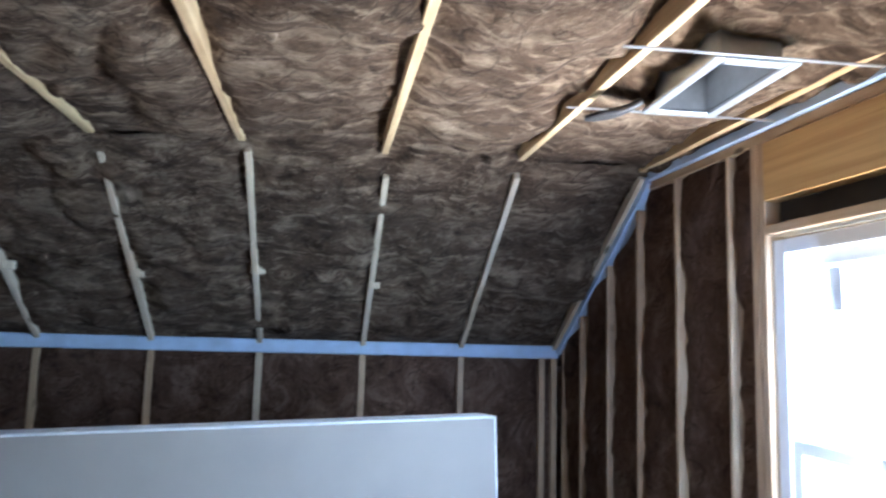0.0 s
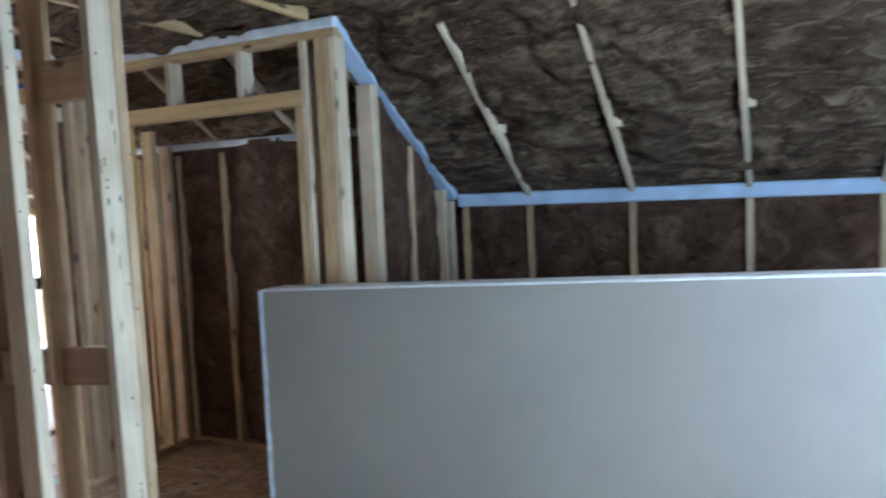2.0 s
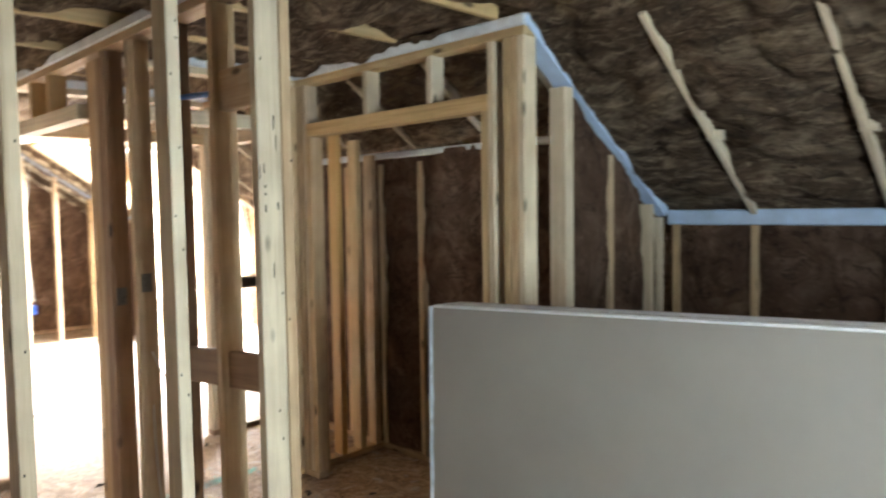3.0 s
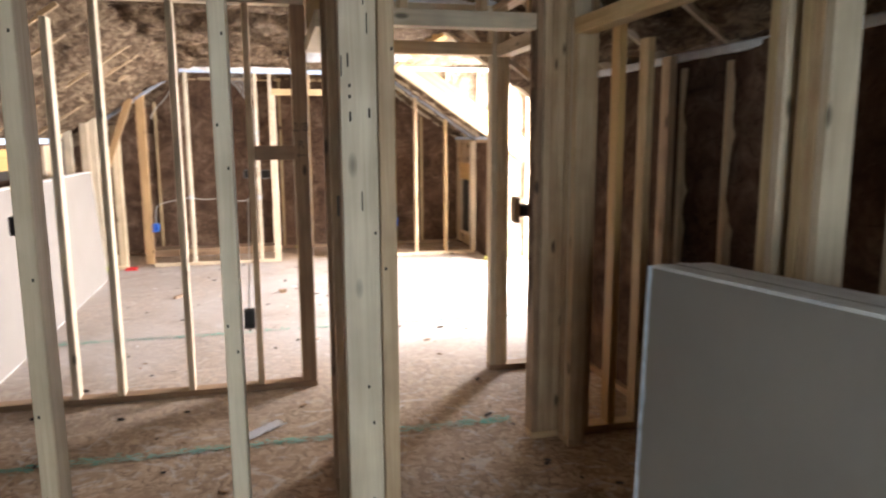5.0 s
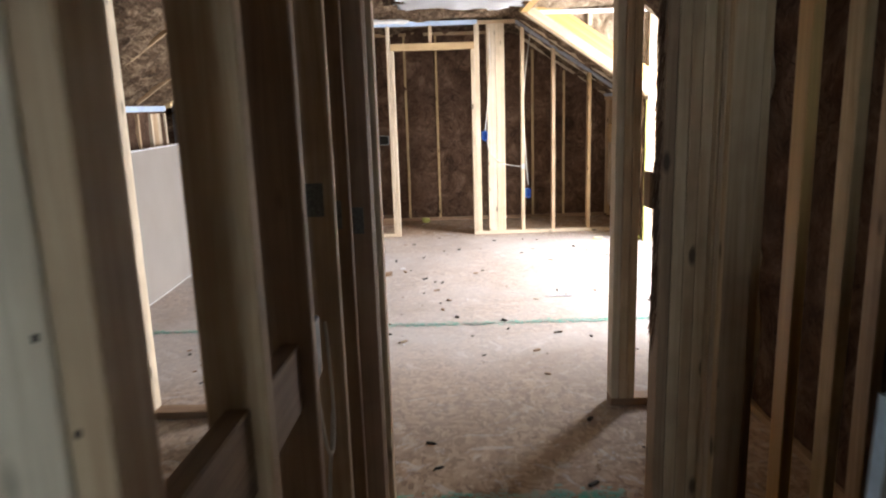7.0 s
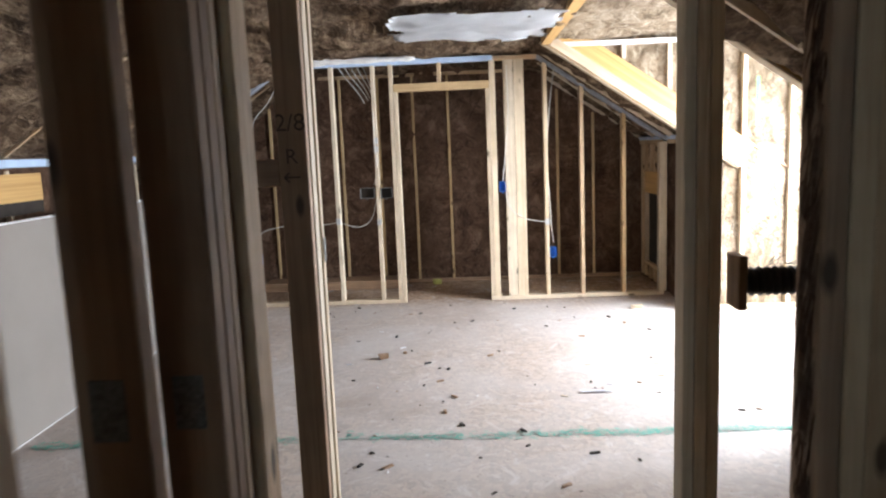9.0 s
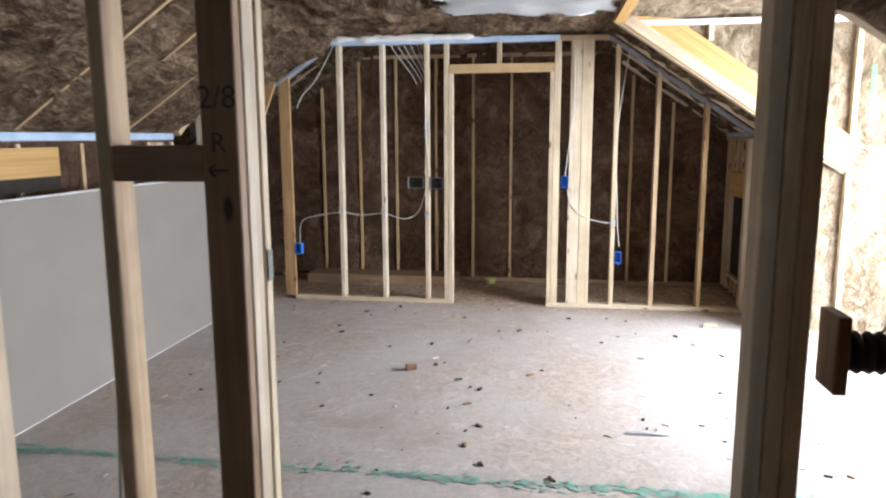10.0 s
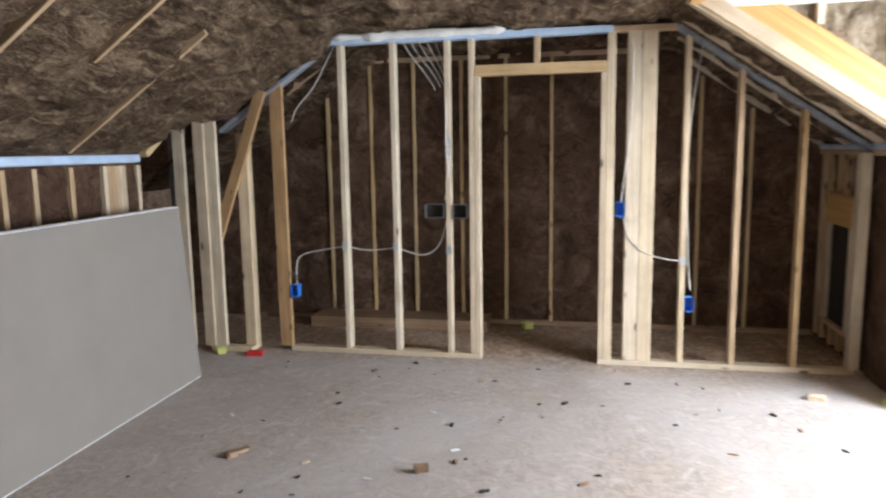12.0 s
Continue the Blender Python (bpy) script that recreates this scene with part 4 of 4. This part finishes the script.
device_box("outlet_box", 3.185, DY1 - 0.02, 0.50, BLUE, "blue plastic outlet box on the dormer wall", 0.048, 0.085, 0.05)
device_box("switch_box", 0.085, YW + 0.03, 1.12, STAMP, "dark double switch box between studs", 0.14, 0.10)
device_box("switch_box", 0.275, YW + 0.03, 1.115, STAMP, "dark switch box between studs", 0.11, 0.10)
device_box("outlet_box", 0.185, Y1 + 0.03, 0.46, BLACK, "black outlet box on a partition stud", 0.06, 0.11)
device_box("outlet_box", -1.042, Y1 + 0.03, 1.08, BLACK, "black switch box on a partition stud", 0.075, 0.10)
device_box("outlet_box", HX + 0.05, 2.135, 1.03, BLACK, "black switch box on a hall stud", 0.06, 0.12, 0.07)


def cable(pts, r=0.0045, label="white sheathed cable stapled between studs"):
    return tagged(tube("cable", pts, r, CABLE), label, "cable", group="house cables")


yc = YW + 0.035
cable([(-1.045, yc, 0.53), (-1.05, yc, 0.66), (-1.02, yc, 0.77), (-0.84, yc, 0.81), (-0.62, yc, 0.845)])
cable([(-0.62, yc, 0.845), (-0.52, yc, 0.815), (-0.36, yc, 0.815), (-0.22, yc, 0.84)])
cable([(-0.22, yc, 0.84), (-0.1, yc, 0.79), (0.02, yc, 0.78), (0.12, yc, 0.86), (0.16, yc, 1.0), (0.18, yc, 1.09)])
cable([(1.45, YW - 0.008, 1.08), (1.46, YW - 0.008, 0.98), (1.54, YW - 0.008, 0.86), (1.68, YW - 0.008, 0.79), (1.84, YW - 0.008, 0.775)])
cable([(1.92, yc, 0.56), (1.90, yc, 0.70), (1.89, yc, 0.95), (1.87, yc, 1.3), (1.88, yc, 1.8), (1.95, yc, 2.25)])
cable([(1.43, yc - 0.04, 1.19), (1.45, yc - 0.045, 1.4), (1.49, yc - 0.05, 1.7), (1.5, yc - 0.05, 2.0), (1.49, yc - 0.05, 2.30)])
for k, (xa, xb, zb) in enumerate(((-0.16, 0.10, 2.0), (-0.10, 0.14, 2.02), (-0.04, 0.16, 2.04), (0.02, 0.175, 2.08), (0.08, 0.18, 2.12))):
    cable([(xa, yc + 0.02, ZC - 0.02), (xa + 0.04, yc + 0.02, 2.30), (xb - 0.02, yc, zb + 0.06), (xb, yc - 0.01, zb)], 0.004)
cable([(0.185, yc - 0.02, 2.05), (0.182, yc - 0.05, 1.7), (0.19, yc - 0.05, 1.5), (0.20, yc - 0.03, 1.35), (0.16, yc, 1.2)], 0.006)
cable([(-0.66, yc, 2.36), (-0.75, yc, 2.2), (-0.86, yc, 2.02), (-1.0, yc, 1.9), (-1.03, yc, 1.8)])
cable([(HX + 0.07, 2.14, 0.97), (HX + 0.08, 2.15, 0.80), (HX + 0.085, 2.22, 0.74), (HX + 0.08, 2.30, 0.85), (HX + 0.05, 2.41, 1.0)], 0.004)
cable([(HX + 0.05, 2.46, 1.07), (HX + 0.06, 2.44, 0.8), (HX + 0.03, 2.36, 0.5), (HX + 0.05, 2.3, 0.06)], 0.005)
cable([(0.185, Y1 + 0.03, 0.51), (0.2, Y1 + 0.04, 0.8), (0.21, Y1 + 0.045, 1.2)], 0.004)
cable([(-1.03, Y1 + 0.03, 1.13), (-1.05, Y1 + 0.04, 1.4), (-1.06, Y1 + 0.04, 1.75)], 0.004)


# blue tubing through the hall studs, and the dark plates on them
tagged(tube("water_tube", [(HX + 0.055, 1.62, 2.015), (HX + 0.055, 1.85, 2.03), (HX + 0.055, 2.10, 2.05)], 0.011, BLUE), "blue plastic water tube running through the hall studs", "tube")
for y_, z_ in ((2.70, 1.22), (2.835, 1.18), (2.42, 1.30)):
    dx_ = 0.045 if y_ > 2.8 else 0.0
    tagged(block("nail_plate", HX + dx_ + 0.02, HX + dx_ + 0.065, y_ - 0.003, y_ - 0.0005, z_ - 0.04, z_ + 0.04, STAMP, None, "", 0.0005), "dark steel nail plate on a hall stud", "nail plate", group="nail plates")


def staple(x, z):
    ob = block("cable_staple", x - 0.022, x + 0.022, YW - 0.006, YW - 0.001, z - 0.03, z + 0.03, STEEL, None, "", 0.001)
    return tagged(ob, "grey steel plate nailed over a cable hole", "nail plate", group="nail plates")


for x, z in ((-0.62, 0.85), (-0.217, 0.85), (0.193, 0.83), (0.193, 1.55), (0.193, 1.63), (1.856, 0.775)):
    staple(x, z)

# junction plate on the doorway post
tagged(block("nail_plate", 0.590, 0.592, Y1 + 0.122, Y1 + 0.152, 1.17, 1.25, STAMP, None, "", 0.0005), "perforated steel nail plate on the doorway post", "nail plate", group="nail plates")


# ---- black conduit with its wooden cleat in the doorway ----
def conduit():
    c = tagged(new("conduit"), "black corrugated conduit on a wooden cleat beside the doorway", "conduit")
    cl = part("cleat", box_bm(0.028, 0.10, 0.165, 0.003), PINE_DARK, c)
    cl.location = (1.889, 4.02, 1.09)
    bm = bmesh.new()
    rings, seg = 46, 20
    prev = None
    for i in range(rings):
        x = 1.912 + 0.36 * i / (rings - 1)
        r = 0.040 + (0.006 if i % 3 == 0 else 0)
        if i > rings - 12:
            r += 0.008
        cur = [bm.verts.new((x, 4.03 + r * math.cos(2 * math.pi * j / seg), 1.085 + r * math.sin(2 * math.pi * j / seg))) for j in range(seg)]
        if prev:
            for j in range(seg):
                bm.faces.new((prev[j], prev[(j + 1) % seg], cur[(j + 1) % seg], cur[j]))
        else:
            bm.faces.new(cur)
        prev = cur
    bm.faces.new(prev[::-1])
    pipe = part("pipe", bm, BLACK, c, "black corrugated pipe")
    for k in range(14):
        a = random.uniform(0, 0.25)
        x = 1.95 + a
        s = tube("strand", [(x, 4.03, 1.125), (x + random.uniform(-.02, .03), 4.0, 1.15), (x + random.uniform(0, .08), 3.99, 1.135 + random.uniform(0, .05))], 0.0012, BLACK, pipe)


conduit()


# torn insulation hanging on the doorway post
def tuft(x, y, z0, z1, n, seed):
    rnd = random.Random(seed)
    bm = bmesh.new()
    for k in range(n):
        z = rnd.uniform(z0, z1)
        p = Vector((x + rnd.uniform(-.004, .004), y + rnd.uniform(-.01, .03), z))
        d = Vector((-rnd.uniform(.005, .022), rnd.uniform(-.01, .01), -rnd.uniform(.03, .16)))
        w = Vector((0.002, 0.002, 0))
        a, b, c = bm.verts.new(p - w), bm.verts.new(p + w), bm.verts.new(p + d)
        e = bm.verts.new(p + d * 0.5 + Vector((-.004, .002, 0)))
        bm.faces.new((a, b, e))
        bm.faces.new((a, e, c))
    ob = link_mesh("insulation_tuft", bm, WOOL_WALL)
    return tagged(ob, "torn brown insulation fibres hanging on the doorway post", "insulation", kind="stuff")


tuft(1.612, YH + 0.02, 0.75, 2.2, 240, 5)


# ---- ceiling register in the first room ----
def register():
    r = tagged(new("ceiling_register"), "galvanised steel duct boot hanging in the ceiling", "air vent")
    r.matrix_world = pose(0.50, -1.86, ZC - 0.055, 0, 0, -3)
    w, d, f, h = 0.46, 0.24, 0.035, 0.12
    for x0, x1, y0, y1 in ((-w / 2, w / 2, -d / 2, -d / 2 + f), (-w / 2, w / 2, d / 2 - f, d / 2), (-w / 2, -w / 2 + f, -d / 2 + f, d / 2 - f), (w / 2 - f, w / 2, -d / 2 + f, d / 2 - f)):
        block("flange", x0, x1, y0, y1, -0.012, 0.0, STEEL, r)
    for x0, x1, y0, y1 in ((-w / 2 + f, w / 2 - f, -d / 2 + f - .003, -d / 2 + f), (-w / 2 + f, w / 2 - f, d / 2 - f, d / 2 - f + .003),
                           (-w / 2 + f - .003, -w / 2 + f, -d / 2 + f, d / 2 - f), (w / 2 - f, w / 2 - f + .003, -d / 2 + f, d / 2 - f)):
        block("duct_side", x0, x1, y0, y1, 0.001, h, STEEL, r, "", 0)
    # dark plate closes the duct and paints the shade up inside
    block("duct_back", -w / 2 + f, w / 2 - f, -d / 2 + f, d / 2 - f, h, h + 0.004, DARK, r, "", 0)
    for x in (-0.24, 0.24):
        block("hanger_strap", x - 0.006, x + 0.006, -0.34, 0.36, -0.004, -0.001, STEEL, r, "", 0)
    for k in range(5):
        tube("duct_tape", [(0.2, 0.13, 0.02), (0.22 + 0.02 * k, 0.18, -0.015), (0.25 + 0.02 * k, 0.23 + 0.01 * k, -0.005)], 0.012, BLACK, r, "black flexible duct wrap")


register()


# crumpled pale sheets, one on the ceiling and small ones on the floor
def crumpled(name, x0, x1, y0, y1, z, seed, label, sag=0.03, mat=SHEET):
    bm = bmesh.new()
    n, m = 36, 28
    g = []
    for i in range(n + 1):
        row = []
        for j in range(m + 1):
            x, y = x0 + (x1 - x0) * i / n, y0 + (y1 - y0) * j / m
            q = Vector((x * 3 + seed, y * 3, 0))
            row.append(bm.verts.new((x, y, z - sag * (0.6 + noise.fractal(q, 1, 2, 3)))))
        g.append(row)
    for i in range(n):
        for j in range(m):
            e = min(i, n - 1 - i) / n, min(j, m - 1 - j) / m
            if min(e) + 0.10 * noise.noise(Vector((i * 0.25 + seed, j * 0.25, 0))) < 0.035:
                continue
            bm.faces.new((g[i][j], g[i + 1][j], g[i + 1][j + 1], g[i][j + 1]))
    bmesh.ops.solidify(bm, geom=bm.faces[:], thickness=0.003)
    return tagged(link_mesh(name, bm, mat, smooth=True), label, "plastic sheet")


crumpled("plastic_sheet", 0.55, 1.74, 6.25, 7.45, ZC - 0.055, 4, "crumpled white sheet fixed to the ceiling")

# ---- floor: green layout lines, scraps ----
def paint_line(y, x0, x1, seed):
    """A sprayed line: a ragged strip of small overlapping dashes, thinning to specks at its edges."""
    rnd = random.Random(seed)
    bm = bmesh.new()
    for i in range(int((x1 - x0) * 430)):
        x = rnd.uniform(x0, x1)
        strong = 0.55 + 0.6 * noise.noise(Vector((x * 1.1, seed, 0)))
        if rnd.random() > strong:
            continue
        yy = y + 0.012 * noise.noise(Vector((x * 1.3, seed + 7, 0))) + rnd.gauss(0, 0.024)
        a, c = rnd.uniform(0.006, 0.022), rnd.uniform(0.003, 0.008)
        z = 0.004 + 0.0004 * (i % 5)
        k = rnd.uniform(-0.5, 0.5)
        bm.faces.new([bm.verts.new((x + p * a - k * q * c, yy + q * c + k * p * a * 0.3, z)) for p, q in ((-1, -0.4), (0, -1), (1, -0.2), (0.7, 0.8), (-0.6, 1))])
    ob = link_mesh("floor_marking", bm, SPRAY)
    return tagged(ob, "faded green spray paint line on the subfloor", "floor marking", kind="structure")


paint_line(3.24, -1.5, 1.6, 2)
paint_line(5.45, -1.35, 2.9, 6)


def scrap_mesh(seed, mat, dims):
    rnd = random.Random(seed)
    bm = box_bm(*dims, 0.002)
    for v in bm.verts:
        v.co.x *= 1 + rnd.uniform(-.25, .25)
        v.co.y *= 1 + rnd.uniform(-.3, .3)
        v.co.z = max(-dims[2] / 2, v.co.z * (1 + rnd.uniform(-.4, .5)))
    me_ = bpy.data.meshes.new("wood_scrap")
    bm.to_mesh(me_)
    bm.free()
    me_.materials.append(mat)
    return me_


def lay(name, me_, x, y, rz, label, category, group="", h=0.01):
    ob = new(name, me_)
    low = min(v.co.z for v in me_.vertices)
    ob.matrix_world = pose(x, y, -low + 0.0005, 0, 0, rz)
    return tagged(ob, label, category, group)


CHIPS = [scrap_mesh(i, (DARK, PINE_DARK, DARK, BLACK)[i % 4], (0.035 + 0.012 * (i % 3), 0.018, 0.010)) for i in range(8)]
WHITE_CHIPS = [scrap_mesh(50 + i, (PAPER, PINE_PALE)[i % 2], (0.045, 0.016, 0.006)) for i in range(4)]
rs = random.Random(77)
for x, y in ((-0.59, 6.95), (-0.315, 7.73), (0.56, 7.03), (-0.29, 8.40), (-0.03, 8.62), (2.28, 7.95), (1.08, 7.95), (1.48, 8.38), (0.50, 5.12), (0.64, 5.10), (1.66, 5.2),
             (-0.45, 5.98), (0.85, 6.35), (0.9, 6.6), (0.75, 6.75), (1.2, 6.9), (0.45, 7.5), (1.475, 4.87), (1.33, 5.5), (0.9, 5.8), (0.95, 6.05), (1.0, 5.6)):
    lay("wood_scrap", rs.choice(CHIPS), x, y, rs.uniform(0, 360), "small dark wood scrap on the subfloor", "wood scrap", "scattered wood scraps")
for k in range(85):
    x, y = rs.uniform(-1.1, 2.7), rs.uniform(4.4, 8.7)
    ob = lay("wood_scrap", rs.choice(CHIPS), x, y, rs.uniform(0, 360), "small wood scrap on the subfloor", "wood scrap", "scattered wood scraps")
    ob.scale = (rs.uniform(.3, .75),) * 3
    ob.location.z = 0.004
for k in range(34):
    x, y = rs.uniform(-1.0, 2.8), rs.uniform(4.6, 8.72)
    ob = lay("wood_scrap", rs.choice(WHITE_CHIPS), x, y, rs.uniform(0, 360), "small pale scrap on the subfloor", "wood scrap", "scattered pale scraps")
    ob.scale = (rs.uniform(.4, 1.0),) * 3
    ob.location.z = 0.003
for k in range(34):
    x, y = rs.uniform(-1.4, 1.9), rs.uniform(1.6, 4.0)
    ob = lay("wood_scrap", rs.choice(CHIPS), x, y, rs.uniform(0, 360), "small wood scrap on the hall subfloor", "wood scrap", "scattered wood scraps")
    ob.scale = (rs.uniform(.35, .9),) * 3
    ob.location.z = 0.005

for x, y in ((-0.80, 3.35), (-0.525, 3.76), (-0.99, 3.89), (1.492, 3.32), (0.48, 3.72), (1.60, 3.90), (-0.83, 4.30)):
    lay("wood_scrap", rs.choice(CHIPS), x, y, rs.uniform(0, 360), "dark wood scrap on the hall subfloor", "wood scrap", "scattered wood scraps")
lay("wood_offcut", scrap_mesh(31, PINE_DARK, (0.06, 0.035, 0.034)), 0.41, 6.90, 20, "short pine offcut lying on the subfloor", "wood scrap")
lay("wood_offcut", scrap_mesh(32, PINE_PALE, (0.09, 0.05, 0.03)), 2.60, 8.26, -15, "pale pine offcut lying by the far wall", "wood scrap")
lay("wood_offcut", scrap_mesh(33, PINE_DARK, (0.12, 0.04, 0.022)), -0.59, 6.94, 60, "dark wood offcut on the subfloor", "wood scrap")
lay("red_scrap", scrap_mesh(34, RED, (0.12, 0.05, 0.035)), -1.33, 8.63, 5, "small red plastic block by the far wall", "plastic block")
lay("foam_scrap", scrap_mesh(35, LIME, (0.08, 0.06, 0.05)), 0.70, 9.76, 30, "yellow-green foam scrap on the floor", "foam scrap")
lay("foam_scrap", scrap_mesh(36, LIME, (0.13, 0.07, 0.04)), 3.02, 8.25, 70, "yellow-green foam scrap by the dormer post", "foam scrap")
lay("foam_scrap", scrap_mesh(38, LIME, (0.07, 0.06, 0.05)), -1.62, 8.64, 30, "green foam scrap by the eave frame", "foam scrap")
crumpled("paper_scrap", -0.14, 0.14, -0.045, 0.045, 0.022, 12, "crumpled white paper lying in the hall", 0.015, PAPER).matrix_world = pose(0.255, 3.40, 0, 0, 0, 42)
crumpled("plastic_scrap", 1.72, 1.95, 6.05, 6.09, 0.016, 15, "crumpled pale plastic on the subfloor", 0.008, PAPER)

# low raised strip along the back wall
tagged(block("platform", -1.25, 0.36, 9.58, YB - 0.01, 0.0, 0.095, PINE_DARK), "low brown timber platform along the end wall", "platform", kind="structure")


# carpenter's marks on the doorway post
def marker_text(body, x, z, size):
    cu = bpy.data.curves.new("marker", "FONT")
    cu.body, cu.size, cu.extrude, cu.align_x = body, size, 0.0003, "CENTER"
    ob = bpy.data.objects.new("temporary", cu)
    me_ = bpy.data.meshes.new_from_object(ob)
    bpy.data.objects.remove(ob)
    me_.materials.append(INK)
    o = new("marker_writing", me_)
    o.parent = p1
    o.matrix_local = pose(x, Y1 - 0.0012, z, 90, 0, 0)
    o["label"] = "black marker writing"
    return o


marker_text("2/8", 0.535, 1.60, 0.075)
marker_text("R", 0.533, 1.50, 0.065)
plank("marker_arrow", (0.508, Y1 - 0.0015, 1.457), (0.56, Y1 - 0.0015, 1.457), 0.001, 0.005, INK, p1, (0, 1, 0))
plank("marker_arrow", (0.507, Y1 - 0.0015, 1.457), (0.524, Y1 - 0.0015, 1.472), 0.001, 0.005, INK, p1, (0, 1, 0))
plank("marker_arrow", (0.507, Y1 - 0.0015, 1.457), (0.524, Y1 - 0.0015, 1.442), 0.001, 0.005, INK, p1, (0, 1, 0))


# odds and ends by the end of the drywall stack
tagged(tube("plastic_pipe", [(-1.60, 4.30, 0.95), (-1.57, 4.28, 0.5), (-1.54, 4.26, 0.03)], 0.028, FOAM), "pale blue plastic pipe leaning by the drywall stack", "pipe")
bag = wool("insulation_scrap", (-1.66, 3.78, 0.03), (1, 0, 0), (0, 1, 0), (0, 0, 1), 0.34, 0.22, 61, WOOL, None, 0.10, [0, 0.34], 0, 0.02, rough=0.03)
tagged(bag, "crumpled brown insulation scrap on the hall floor", "insulation")
nv = wool("plastic_film", (-1.50, 4.40, 0.005), (1, 0, 0), (0, 0, 1), (0, -1, 0), 0.07, 0.30, 67, NAVY, None, 0.02, [0, 0.07], 0, 0.02, rough=0.02)
tagged(nv, "dark blue plastic film against the drywall stack", "plastic film")


# gouges and nail heads on the corner post of the partition
rg = random.Random(21)
for k in range(26):
    x, z = rg.uniform(0.512, 0.628), rg.uniform(0.25, 2.2)
    if 0.586 < x < 0.602:
        continue
    w_, h_ = rg.choice(((0.003, 0.045), (0.004, 0.030), (0.005, 0.022), (0.006, 0.008), (0.006, 0.007)))
    block("nail_gouge", x, x + w_, YP - 0.0010, YP + 0.001, z, z + h_, DARK, pa, "", 0)
for k in range(16):
    x, z = rg.choice((0.243, 0.262, -0.16, -0.145)), rg.uniform(0.3, 2.2)
    block("nail_gouge", x, x + 0.005, YP - 0.0010, YP + 0.001, z, z + 0.007, DARK, pa, "", 0)
